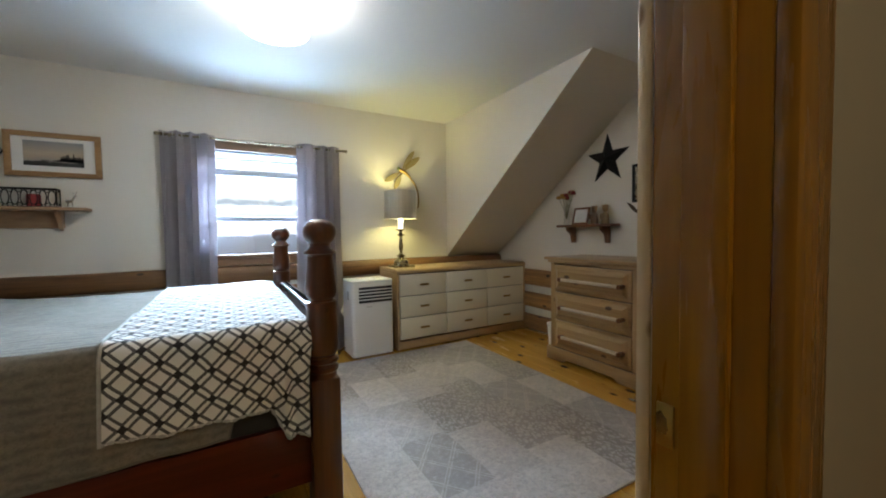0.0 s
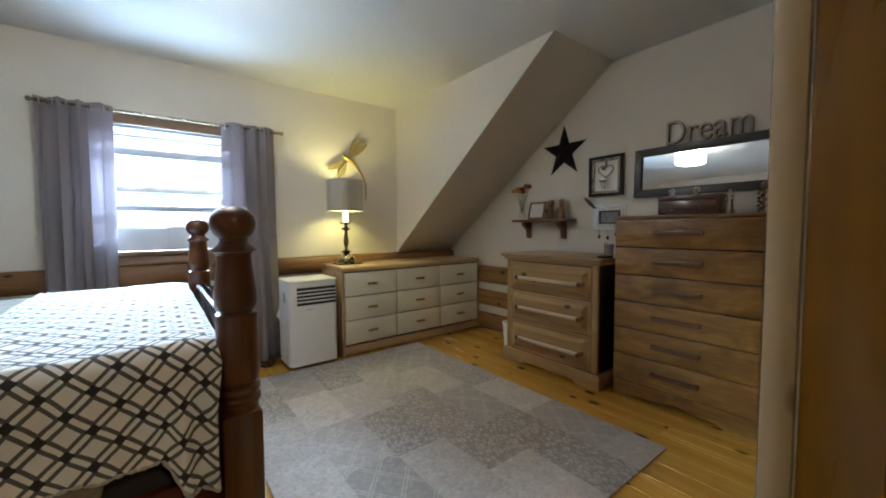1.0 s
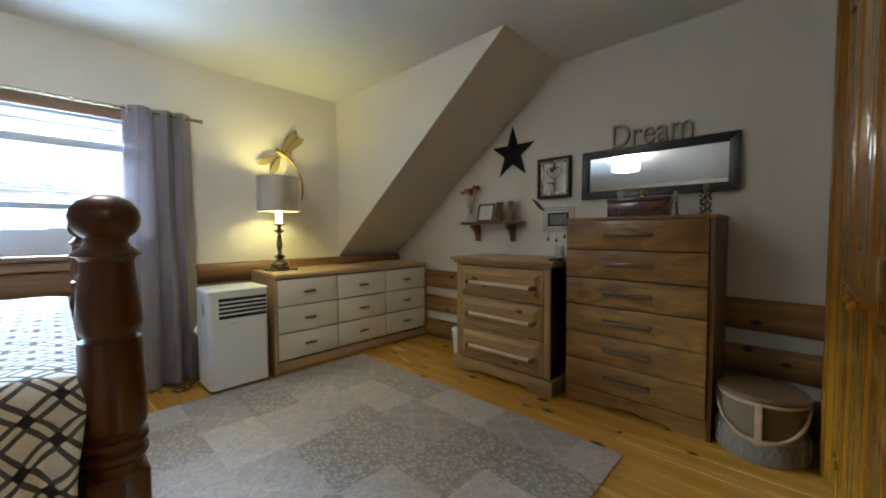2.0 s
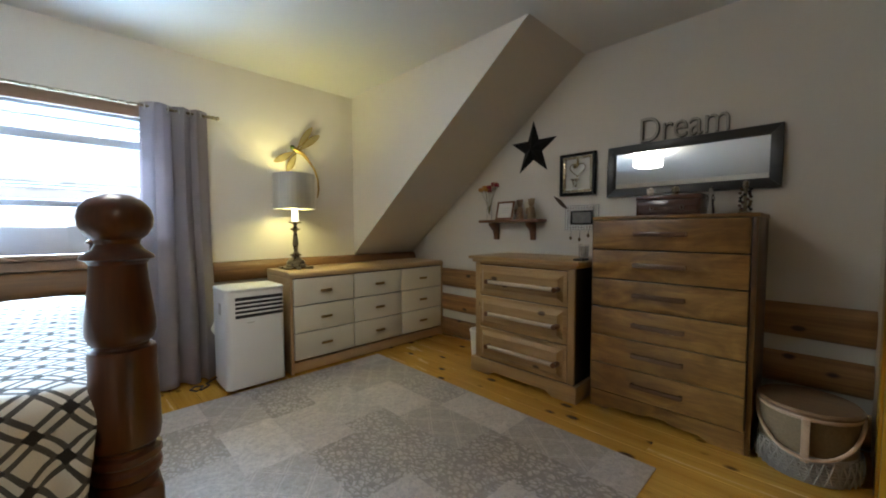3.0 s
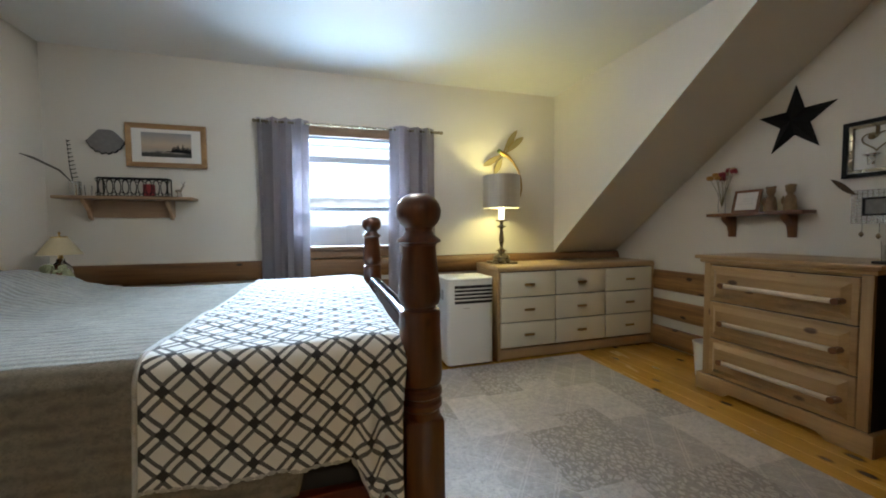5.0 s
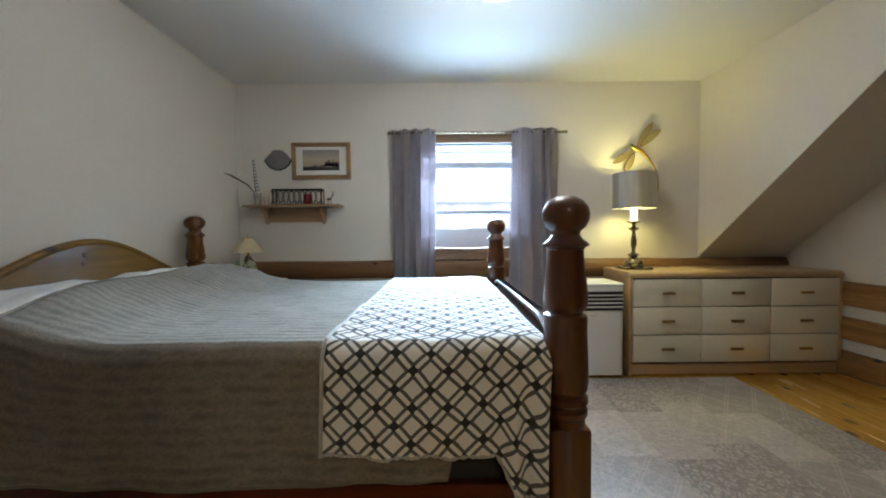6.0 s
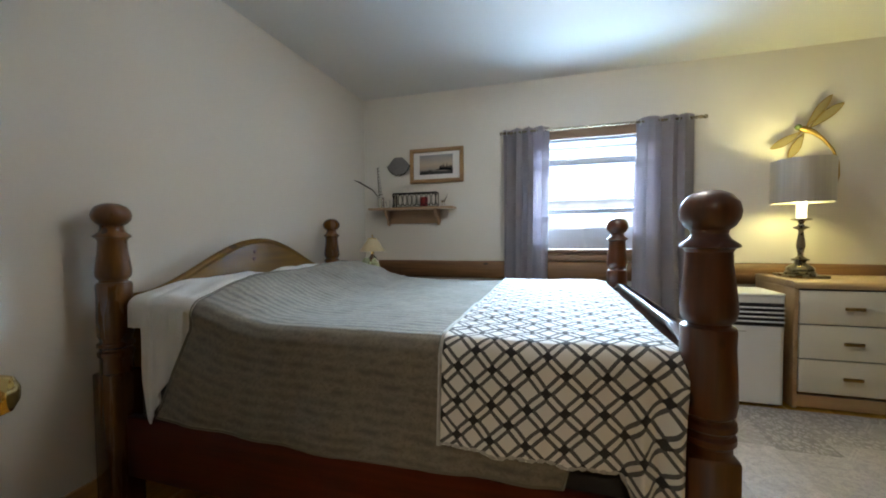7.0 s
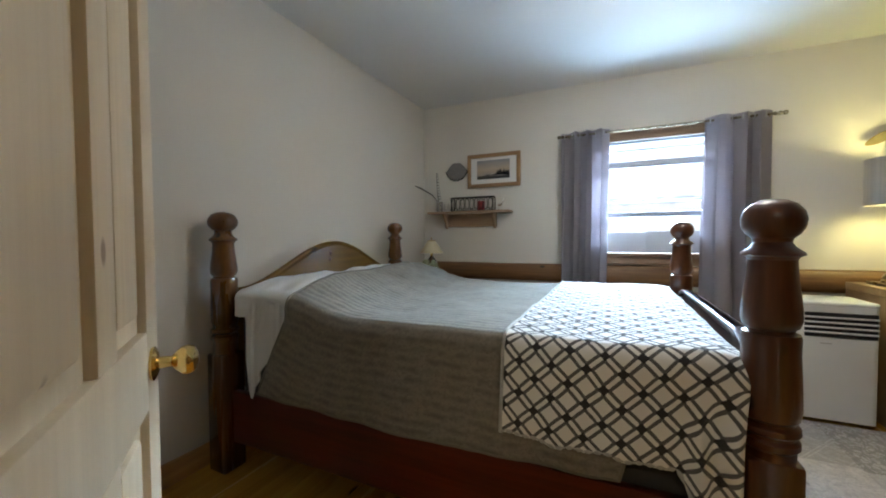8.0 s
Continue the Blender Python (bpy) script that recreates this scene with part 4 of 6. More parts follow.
# ---- tall chest ----
def tall_chest():
    x0, x1, y0, y1, h = 2.838, 3.26, 1.690, 2.465, 1.166
    th = thing("tall_chest", ((x0 + x1) / 2, (y0 + y1) / 2, 0), "tall six-drawer chest in stained brown maple", "chest of drawers")
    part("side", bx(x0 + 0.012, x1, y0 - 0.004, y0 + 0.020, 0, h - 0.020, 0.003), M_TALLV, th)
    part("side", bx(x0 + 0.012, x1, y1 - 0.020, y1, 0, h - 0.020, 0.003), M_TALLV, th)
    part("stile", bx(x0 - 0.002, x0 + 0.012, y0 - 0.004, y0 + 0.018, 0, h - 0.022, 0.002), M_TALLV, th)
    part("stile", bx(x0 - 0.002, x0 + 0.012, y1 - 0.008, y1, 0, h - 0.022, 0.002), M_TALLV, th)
    part("top", bx(x0 - 0.006, x1, y0 - 0.008, y1 + 0.004, h - 0.019, h, 0.003), M_TALL, th)
    part("carcass", bx(x0 + 0.016, x1 - 0.01, y0 + 0.022, y1 - 0.022, 0.11, h - 0.022, 0), M_BLACK, th, "dark gaps between the drawers")
    skirt = [(y0 + 0.018, 0.0), (y0 + 0.018, 0.105), (y1 - 0.008, 0.105), (y1 - 0.008, 0.0), (y1 - 0.10, 0.0), (y1 - 0.14, 0.022), (y1 - 0.30, 0.026), (y1 - 0.33, 0.040), (y0 + 0.36, 0.040), (y0 + 0.33, 0.026), (y0 + 0.20, 0.022), (y0 + 0.16, 0.0)]
    part("skirt", slab(skirt, "x", x0 - 0.001, x0 + 0.014), M_TALL, th, "scalloped base skirt")
    zs = [0.110, 0.283, 0.455, 0.628, 0.797, 0.970, 1.146]
    for a, c in zip(zs, zs[1:]):
        d = part("drawer", bx(x0 - 0.016, x0 + 0.010, y0 + 0.021, y1 - 0.010, a + 0.004, c - 0.003, 0.004), M_TALL, th)
        cy, cz = (y0 + y1) / 2 + 0.015, (a + c) / 2 + 0.004
        bar = bx(x0 - 0.046, x0 - 0.032, cy - 0.128, cy + 0.128, cz - 0.013, cz + 0.013, 0.005, 2)
        for s in (-1, 1):
            bx(x0 - 0.034, x0 - 0.014, cy + s * 0.118 - 0.010, cy + s * 0.118 + 0.010, cz - 0.012, cz + 0.012, 0.003, 1, bm=bar)
        part("handle", bar, M_HANDLE, d, "long wooden bar handle")
    return th


tall_chest()


# ---- knotty three-drawer chest ----
def low_chest():
    x0, x1, y0, y1, h = 2.775, 3.25, 2.545, 3.345, 0.892
    th = thing("low_chest", ((x0 + x1) / 2, (y0 + y1) / 2, 0), "knotty pine three-drawer chest with moulded top", "chest of drawers")
    part("side", bx(x0, x1, y0, y0 + 0.022, 0.10, h - 0.048, 0.003), M_MFRAME, th, "near-black side panel")
    part("side", bx(x0, x1, y1 - 0.022, y1, 0.10, h - 0.048, 0.003), M_CHESTV, th)
    part("stile", bx(x0 - 0.004, x0 + 0.02, y0 - 0.002, y0 + 0.042, 0.108, h - 0.05, 0.003), M_CHESTV, th)
    part("stile", bx(x0 - 0.004, x0 + 0.02, y1 - 0.040, y1 + 0.002, 0.108, h - 0.05, 0.003), M_CHESTV, th)
    part("top", bx(x0 - 0.045, x1, y0 - 0.042, y1 + 0.042, h - 0.024, h, 0.005), M_CHEST, th)
    part("moulding", bx(x0 - 0.024, x1, y0 - 0.022, y1 + 0.022, h - 0.048, h - 0.024, 0.008), M_CHEST, th)
    part("top_rail", bx(x0 - 0.002, x0 + 0.018, y0 + 0.042, y1 - 0.040, h - 0.062, h - 0.049, 0.002), M_CHEST, th)
    base = [(y0 - 0.03, 0.0), (y0 - 0.03, 0.108), (y1 + 0.03, 0.108), (y1 + 0.03, 0.0), (y1 - 0.14, 0.0), (y1 - 0.18, 0.028), (y0 + 0.18, 0.028), (y0 + 0.14, 0.0)]
    part("plinth", slab(base, "x", x0 - 0.026, x0 - 0.004, 0.004), M_CHEST, th, "shaped plinth with cut-out")
    part("plinth_side", bx(x0 - 0.004, x1, y0 - 0.03, y0 - 0.002, 0.0, 0.108, 0.004), M_CHESTV, th)
    part("plinth_side", bx(x0 - 0.004, x1, y1 + 0.002, y1 + 0.03, 0.0, 0.108, 0.004), M_CHESTV, th)
    part("carcass", bx(x0 + 0.012, x1 - 0.01, y0 + 0.024, y1 - 0.024, 0.03, h - 0.05, 0), M_BLACK, th, "dark gaps between the drawers")
    zs = [0.108, 0.354, 0.595, 0.828]
    for a, c in zip(zs, zs[1:]):
        d = part("drawer", bx(x0 - 0.008, x0 + 0.012, y0 + 0.045, y1 - 0.043, a + 0.004, c - 0.004, 0.003), M_CHEST, th)
        ya, yb, za, zb = y0 + 0.070, y1 - 0.068, a + 0.026, c - 0.026
        f = bmesh.new()
        o = [f.verts.new((x0 - 0.009, *p)) for p in ((ya, za), (yb, za), (yb, zb), (ya, zb))]
        i2 = [f.verts.new((x0 - 0.032, *p)) for p in ((ya + 0.030, za + 0.030), (yb - 0.030, za + 0.030), (yb - 0.030, zb - 0.030), (ya + 0.030, zb - 0.030))]
        f.faces.new(i2)
        for q in range(4):
            f.faces.new((o[q], o[(q + 1) % 4], i2[(q + 1) % 4], i2[q]))
        part("raised_field", f, M_CHEST, d)
        cz = (a + c) / 2 - 0.002
        hy0, hy1 = y0 + 0.087, y1 - 0.145
        part("handle", tube([(x0 - 0.064, hy0, cz), (x0 - 0.064, hy1, cz)], 0.013, 12), M_RODW, d, "long pale wooden rod handle")
        for y in (hy0 + 0.012, hy1 - 0.012):
            part("handle_end", tube([(x0 - 0.022, y, cz), (x0 - 0.080, y, cz)], 0.017, 10), M_SHELFD, d, "dark handle bracket")
    return th


low_chest()


# ---- portable air conditioner ----
def air_conditioner():
    x0, x1, y0, y1, h = 1.248, 1.632, 4.18, 4.50, 0.70
    th = thing("portable_air_conditioner", ((x0 + x1) / 2, (y0 + y1) / 2, 0), "white portable air conditioner on the floor", "air conditioner")
    own = bmesh.new()
    r = bmesh.ops.create_cube(own, size=1)
    for v in r["verts"]:
        v.co = Vector(((x0 + x1) / 2 + v.co.x * (x1 - x0), (y0 + y1) / 2 + v.co.y * (y1 - y0), 0.025 + (h - 0.048) / 2 + v.co.z * (h - 0.048)))
    up = [e for e in own.edges if abs(e.verts[0].co.z - e.verts[1].co.z) > 0.1]
    bmesh.ops.bevel(own, geom=up, offset=0.035, segments=5, profile=0.5, affect="EDGES")
    body = part("body", own, M_WHITE, th)
    own = bmesh.new()
    r = bmesh.ops.create_cube(own, size=1)
    for v in r["verts"]:
        v.co = Vector(((x0 + x1) / 2 + v.co.x * (x1 - x0 + 0.006), (y0 + y1) / 2 + v.co.y * (y1 - y0 + 0.006), h - 0.012 + v.co.z * 0.024))
    up = [e for e in own.edges if abs(e.verts[0].co.z - e.verts[1].co.z) > 0.01]
    bmesh.ops.bevel(own, geom=up, offset=0.038, segments=5, profile=0.5, affect="EDGES")
    bmesh.ops.bevel(own, geom=[e for e in own.edges if e.calc_face_angle(0) > 0.7], offset=0.010, segments=3, profile=0.5, affect="EDGES")
    part("lid", own, M_WHITE, th, "white rounded top cover")
    gx0, gx1, gz0, gz1 = x0 + 0.060, x1 - 0.014, 0.500, 0.642
    part("grille_recess", bx(gx0, gx1, y0 - 0.003, y0 + 0.02, gz0, gz1, 0.004), M_BLACK, th, "black air outlet")
    for k in range(4):
        z = gz0 + 0.029 + k * 0.0285
        sl = bx(gx0 - 0.001, gx1 + 0.001, y0 - 0.012, y0 + 0.006, z - 0.0045, z + 0.0045, 0.002, 2)
        part("louvre", sl, M_WHITE, th)
    part("badge", bx(x0 + 0.13, x0 + 0.18, y0 - 0.002, y0 + 0.001, 0.462, 0.468, 0.0005), M_STEEL, th, "small grey badge")
    part("handle_recess", bx(x0 - 0.002, x0 + 0.01, y0 + 0.10, y0 + 0.16, 0.52, 0.60, 0.004), M_STEEL, th)
    for x in (x0 + 0.05, x1 - 0.05):
        for y in (y0 + 0.05, y1 - 0.05):
            part("castor", move(lathe([(0, -0.009), (0.012, -0.009), (0.0135, 0), (0.012, 0.009), (0, 0.009)], 14), pose(x, y, 0.0135, 0, 90, 0)), M_BLACK, th)
    pts, rad = [], []
    for i in range(60):
        f = i / 59
        pts.append((x0 + 0.15 - 0.10 * math.sin(f * 1.5), y1 + 0.02 + 0.08 * math.sin(f * 2.4), 0.30 + 0.10 * f))
        rad.append(0.058 + 0.005 * (i % 2))
    part("exhaust_hose", tube(pts, rad, 16), M_WHITE, th, "white ribbed exhaust hose")
    pts = [(x0 - 0.004, y1 - 0.08, 0.06)] + [(x0 - 0.06 - 0.10 * i / 8 + 0.03 * math.sin(i * 1.9), 4.44 + 0.05 * math.cos(i * 1.3), 0.008) for i in range(9)]
    part("power_cord", tube(pts, 0.005, 8), M_CORD, th, "dark power cord")
    return th


air_conditioner()


# ---- curtains and rod ----
def curtain_rod():
    th = thing("curtain_rod", (0.62, YN - 0.09, 1.925), "dark metal curtain rod with twisted finials", "curtain rod")
    y, z = YN - 0.088, 1.925
    part("rod", tube([(-0.07, y, z), (1.30, y, z)], 0.009, 12), M_PEWTER, th)
    for x, s in ((-0.07, -1), (1.30, 1)):
        prof = [(0, 0), (0.013, 0.002), (0.013, 0.010), (0.008, 0.016), (0.015, 0.030), (0.010, 0.048), (0.017, 0.062), (0.012, 0.074), (0, 0.078)]
        part("finial", move(lathe(prof, 14), pose(x, y, z, 0, 90 * s, 0)), M_PEWTER, th)
    for x in (-0.05, 1.275):
        part("bracket", tube([(x, YN - 0.002, z - 0.015), (x, y, z - 0.012)], 0.007, 8), M_PEWTER, th)
    return th


curtain_rod()


def curtain(x0, x1, folds, seed, b0, b1, bulge):
    th = thing("curtain", ((x0 + x1) / 2, YN - 0.1, 0.02), "grey eyelet curtain panel hanging beside the window", "curtain", "window curtains")
    rows = []
    nz, nx = 44, 150
    for i in range(nz + 1):
        f = i / nz
        z = 1.955 - (1.955 - 0.018) * f
        row = []
        for j in range(nx + 1):
            s = j / nx
            a = (s + 0.07 * math.sin(2 * math.pi * s + seed) + 0.03 * math.sin(6.5 * math.pi * s + 2 * seed)) * folds * 2 * math.pi
            lo, hi = x0 + (b0 - x0) * f ** 1.4, x1 + (b1 - x1) * f ** 1.4
            x = lo + (hi - lo) * s + 0.012 * math.sin(2 * a + f * 2) * (1 - 0.5 * f)
            amp = 0.034 + 0.012 * f
            y = YN - 0.088 + amp * math.sin(a + 0.7 * f * wob(s * 3, f, seed, 1.0)) + 0.015 * f * wob(s * 5, f * 3, seed, 1.3)
            y -= bulge * (1 / (1 + math.exp(-(f - 0.55) * 11))) * (0.6 + 0.4 * math.sin(math.pi * s))
            y = min(y, YN - 0.030 if z > 0.86 else YN - 0.072)
            row.append((x, y, z + 0.006 * wob(s * 4, f, seed, 2)))
        rows.append(row)
    thicken(part("panel", sheet(rows), M_CURT, th), 0.003, 0.0)
    n = int(folds * 2)
    for k in range(n):
        s = (k + 0.5) / n
        x = x0 + (x1 - x0) * s
        ring = [(x, YN - 0.088 + 0.022 * math.cos(q), 1.925 + 0.022 * math.sin(q)) for q in [2 * math.pi * i / 20 for i in range(20)]]
        part("eyelet", tube(ring, 0.0045, 6, closed=True), M_STEEL, th, "nickel eyelet ring")
    return th


curtain(-0.115, 0.248, 3, 3, -0.115, 0.235, 0.02)
curtain(0.900, 1.285, 3, 8, 0.86, 1.30, 0.125)


# ---- ceiling light ----
def ceiling_light():
    x, y = LAMP
    th = thing("ceiling_light", (x, y, ZC), "white glowing drum ceiling light on a short stem", "ceiling light")
    part("canopy", lathe([(0, 0), (0.06, 0), (0.062, -0.012), (0.03, -0.022), (0, -0.022)], 28, (x, y, ZC)), M_STEEL, th)
    part("stem", lathe([(0, 0), (0.006, 0), (0.006, -0.10), (0, -0.10)], 12, (x, y, ZC - 0.02)), M_STEEL, th)
    part("shade", lathe([(0.168, 2.340), (0.170, 2.340), (0.170, 2.180), (0.168, 2.180)], 48, (x, y, 0)), M_DRUM, th, "white fabric drum shade, lit")
    part("diffuser", lathe([(0, 2.184), (0.10, 2.183), (0.168, 2.188)], 48, (x, y, 0)), M_DRUM, th, "white lit diffuser")
    # thin rods outside the opaque shade draw the stem's silhouette showing through
    part("shade_seam", tube([(x - 0.02, y - 0.171, 2.335), (x - 0.02, y - 0.1715, 2.27)], 0.0035, 8), M_PEWTER, th, "dark line standing in for the inner stem's silhouette")
    part("shade_seam", tube([(x + 0.171, y + 0.02, 2.335), (x + 0.1715, y + 0.02, 2.27)], 0.0035, 8), M_PEWTER, th, "dark line standing in for the inner stem's silhouette")
    return th


M_DRUM = glow("lit_drum_shade", (0.98, 0.965, 0.925), 11.0)
M_CANDLE = glow("lit_candle_sleeve", (1.0, 0.95, 0.80), 0.8)
ceiling_light()


# ---- table lamp ----
def table_lamp():
    x, y = TLAMP
    z = 0.775
    th = thing("table_lamp", (x, y, z), "bronze baluster table lamp with silver drum shade, lit", "lamp")
    part("base_plate", bx(x - 0.105, x + 0.105, y - 0.105, y + 0.105, z, z + 0.018, 0.004), M_PEWTER, th, "square metal base plate")
    prof = [(0, 0.018), (0.078, 0.018), (0.080, 0.030), (0.070, 0.042), (0.074, 0.052), (0.066, 0.066), (0.050, 0.078), (0.034, 0.088), (0.028, 0.098), (0.034, 0.104), (0.046, 0.110), (0.046, 0.117), (0.030, 0.124), (0.016, 0.136),
            (0.014, 0.150), (0.019, 0.175), (0.024, 0.205), (0.021, 0.240), (0.014, 0.280), (0.012, 0.300), (0.020, 0.312), (0.040, 0.322), (0.040, 0.328), (0.018, 0.338), (0.013, 0.352), (0.020, 0.366), (0.052, 0.376), (0.054, 0.382), (0.020, 0.386), (0, 0.386)]
    part("baluster", lathe(prof, 32, (x, y, z)), M_PEWTER, th, "turned bronzed stem")
    part("candle_sleeve", lathe([(0, 0.386), (0.026, 0.386), (0.026, 0.50), (0, 0.50)], 20, (x, y, z)), M_CANDLE, th, "white candle sleeve, glowing")
    part("shade", lathe([(0.157, 0.487), (0.161, 0.485), (0.161, 0.765), (0.157, 0.767), (0.157, 0.487)], 56, (x, y, z)), M_SHADE, th, "silver grey drum shade")
    for a in (0, 120, 240):
        c, s = math.cos(radians(a)), math.sin(radians(a))
        part("spoke", tube([(x + 0.01 * c, y + 0.01 * s, z + 0.74), (x + 0.157 * c, y + 0.157 * s, z + 0.755)], 0.002, 6), M_STEEL, th)
    part("harp", tube([(x, y, z + 0.50), (x, y, z + 0.545), (x, y, z + 0.56)], 0.010, 10), M_STEEL, th)
    return th


table_lamp()


# ---- dragonfly on the wall ----
def dragonfly():
    y = YN - 0.035
    th = thing("dragonfly_ornament", (1.99, YN - 0.02, 1.78), "gilt metal dragonfly wall ornament with curved tail", "wall ornament")
    body = [(1.955, y, 1.800), (1.985, y - 0.004, 1.786), (2.03, y - 0.004, 1.766), (2.085, y, 1.715), (2.14, y, 1.64), (2.172, y, 1.55), (2.176, y, 1.46), (2.166, y + 0.004, 1.385)]
    part("body", tube(body, [0.018, 0.022, 0.017, 0.011, 0.009, 0.008, 0.009, 0.005], 12), M_BRASS, th)
    head = lathe([(0, -0.022), (0.014, -0.016), (0.022, 0), (0.014, 0.016), (0, 0.022)], 14, (1.942, y - 0.004, 1.808))
    part("head", head, plain("green_bead", (0.10, 0.14, 0.03), 0.3), th, "green head")
    for (rx, rz), (tx, tz), w in (((1.985, 1.80), (2.128, 2.012), 0.027), ((2.00, 1.79), (2.195, 1.952), 0.031), ((1.96, 1.775), (1.782, 1.668), 0.030), ((1.975, 1.765), (1.888, 1.592), 0.030)):
        d = Vector((tx - rx, tz - rz))
        L, d = d.length, d.normalized()
        nrm = Vector((-d.y, d.x))
        out = []
        for k in range(25):
            f = k / 24
            out.append(Vector((rx, rz)) + d * L * f + nrm * w * (math.sin(math.pi * f ** 1.3) ** 0.8))
        for k in range(23, 0, -1):
            f = k / 24
            out.append(Vector((rx, rz)) + d * L * f - nrm * w * 0.75 * (math.sin(math.pi * f ** 1.3) ** 0.8))
        part("wing", slab([tuple(p) for p in out], "y", y - 0.006, y - 0.002), M_WING, th, "ribbed gilt wing")
        rim = [(p.x, y - 0.004, p.y) for p in out]
        part("wing_rim", tube(rim, 0.0035, 6, closed=True), M_BRASS, th)
    return th


M_WING = plain("gilt_mesh", (0.40, 0.32, 0.15), 0.45, 0.4, 0.4, 60.0)
dragonfly()


# ---- gable wall pieces ----
XF = XE - 0.003


def star():
    pts = []
    for k in range(10):
        r = 0.228 if k % 2 == 0 else 0.088
        a = math.pi / 2 + k * math.pi / 5
        pts.append((3.180 + r * math.cos(a) * 0.97, 1.752 + r * math.sin(a)))
    bm = bmesh.new()
    rim = [bm.verts.new((XF - 0.006, *p)) for p in pts]
    back = [bm.verts.new((XF, *p)) for p in pts]
    tip = bm.verts.new((XF - 0.045, 3.180, 1.752))
    for k in range(10):
        bm.faces.new((rim[k], rim[(k + 1) % 10], tip))
        bm.faces.new((rim[k], rim[(k + 1) % 10], back[(k + 1) % 10], back[k]))
    bm.faces.new(back)
    tagged(part("star_ornament", bm, M_IRON, None, "", False), "black metal barn star hung on the wall", "wall ornament")


star()


def framed(name, label, cat, axis, wall, a0, a1, z0, z1, w, depth, mat, parts=True):
    """Four mitred mouldings flat against a wall: along y on the gable, along x on the window wall."""
    th = thing(name, (wall, (a0 + a1) / 2, z0) if axis == "x" else ((a0 + a1) / 2, wall, z0), label, cat)
    for nm, o in (("rail", [(a0, z0), (a1, z0), (a1 - w, z0 + w), (a0 + w, z0 + w)]), ("rail", [(a0, z1), (a0 + w, z1 - w), (a1 - w, z1 - w), (a1, z1)]),
                  ("stile", [(a0, z0), (a0 + w, z0 + w), (a0 + w, z1 - w), (a0, z1)]), ("stile", [(a1, z0), (a1, z1), (a1 - w, z1 - w), (a1 - w, z0 + w)])):
        part(nm, slab(o, axis, wall, wall - depth, 0.002), mat, th)
    return th


mir = framed("wall_mirror", "long wall mirror in a wide dark frame", "mirror", "x", XF, 1.640, 2.560, 1.312, 1.655, 0.052, 0.026, M_MFRAME)
part("glass", bx(XF - 0.012, XF - 0.004, 1.690, 2.510, 1.362, 1.605, 0), M_MIRROR, mir, "mirror glass")
for y0, y1, z0, z1 in ((1.688, 2.512, 1.360, 1.366), (1.688, 2.512, 1.601, 1.607), (1.688, 1.694, 1.366, 1.601), (2.506, 2.512, 1.366, 1.601)):
    part("inner_bead", bx(XF - 0.020, XF - 0.012, y0, y1, z0, z1, 0.001), M_IRON, mir, "black inner bead")
# hung with its foot standing a little off the wall
tilt = Matrix.Translation((XF, 0, 1.655)) @ Matrix.Rotation(radians(2.6), 4, "Y") @ Matrix.Translation((-XF, 0, -1.655))
for o in mir.children:
    o.data.transform(tilt)

txt = bpy.data.curves.new("dream_text", "FONT")
txt.body, txt.size, txt.extrude, txt.bevel_depth = "Dream", 0.205, 0.010, 0.004
txt.space_character, txt.offset = 0.97, -0.005
tob = new("dream_text", txt)
bpy.context.view_layer.update()
tme = bpy.data.meshes.new_from_object(tob.evaluated_get(bpy.context.evaluated_depsgraph_get()))
bpy.data.objects.remove(tob)
xs = [v.co.x for v in tme.vertices]
k = 0.475 / (max(xs) - min(xs))
tme.transform(Matrix(((0, 0, -1, 0), (-1, 0, 0, 0), (0, 1, 0, 0), (0, 0, 0, 1))) @ Matrix.Diagonal((k, 1.12, 1, 1)) @ Matrix.Translation((-min(xs), 0, 0)))
tme.materials.clear()
tme.materials.append(plain("grey_letters", (0.46, 0.42, 0.35), 0.5, 0.1))
# dark tone on the side faces paints the shaded outline of the letters
tme.materials.append(plain("letter_side_shade", (0.055, 0.045, 0.032), 0.6, 0.0))
for f in tme.polygons:
    f.material_index = 0 if f.normal.x < -0.8 else 1
dream = new("letter_sign", tme)
dream.location = (XF - 0.012, 2.352, 1.662)
tagged(dream, "grey metal letter sign reading Dream above the mirror", "sign")

hf = framed("heart_shadow_box", "black and silver framed heart wire picture", "picture", "x", XF, 2.650, 2.928, 1.345, 1.660, 0.022, 0.030, M_IRON)
for nm, a in (("inner_rim", 0.024),):
    for o in ([(2.650 + a, 1.345 + a), (2.928 - a, 1.345 + a), (2.928 - a - 0.018, 1.345 + a + 0.018), (2.650 + a + 0.018, 1.345 + a + 0.018)], [(2.650 + a, 1.660 - a), (2.650 + a + 0.018, 1.660 - a - 0.018), (2.928 - a - 0.018, 1.660 - a - 0.018), (2.928 - a, 1.660 - a)],
              [(2.650 + a, 1.345 + a), (2.650 + a + 0.018, 1.345 + a + 0.018), (2.650 + a + 0.018, 1.660 - a - 0.018), (2.650 + a, 1.660 - a)], [(2.928 - a, 1.345 + a), (2.928 - a, 1.660 - a), (2.928 - a - 0.018, 1.660 - a - 0.018), (2.928 - a - 0.018, 1.345 + a + 0.018)]):
        part(nm, slab(o, "x", XF - 0.002, XF - 0.022, 0.001), M_PEWTER, hf, "silvered inner moulding")
part("backing", bx(XF - 0.004, XF - 0.001, 2.694, 2.884, 1.389, 1.616, 0), M_PAPER, hf, "cream backing card")
pts = []
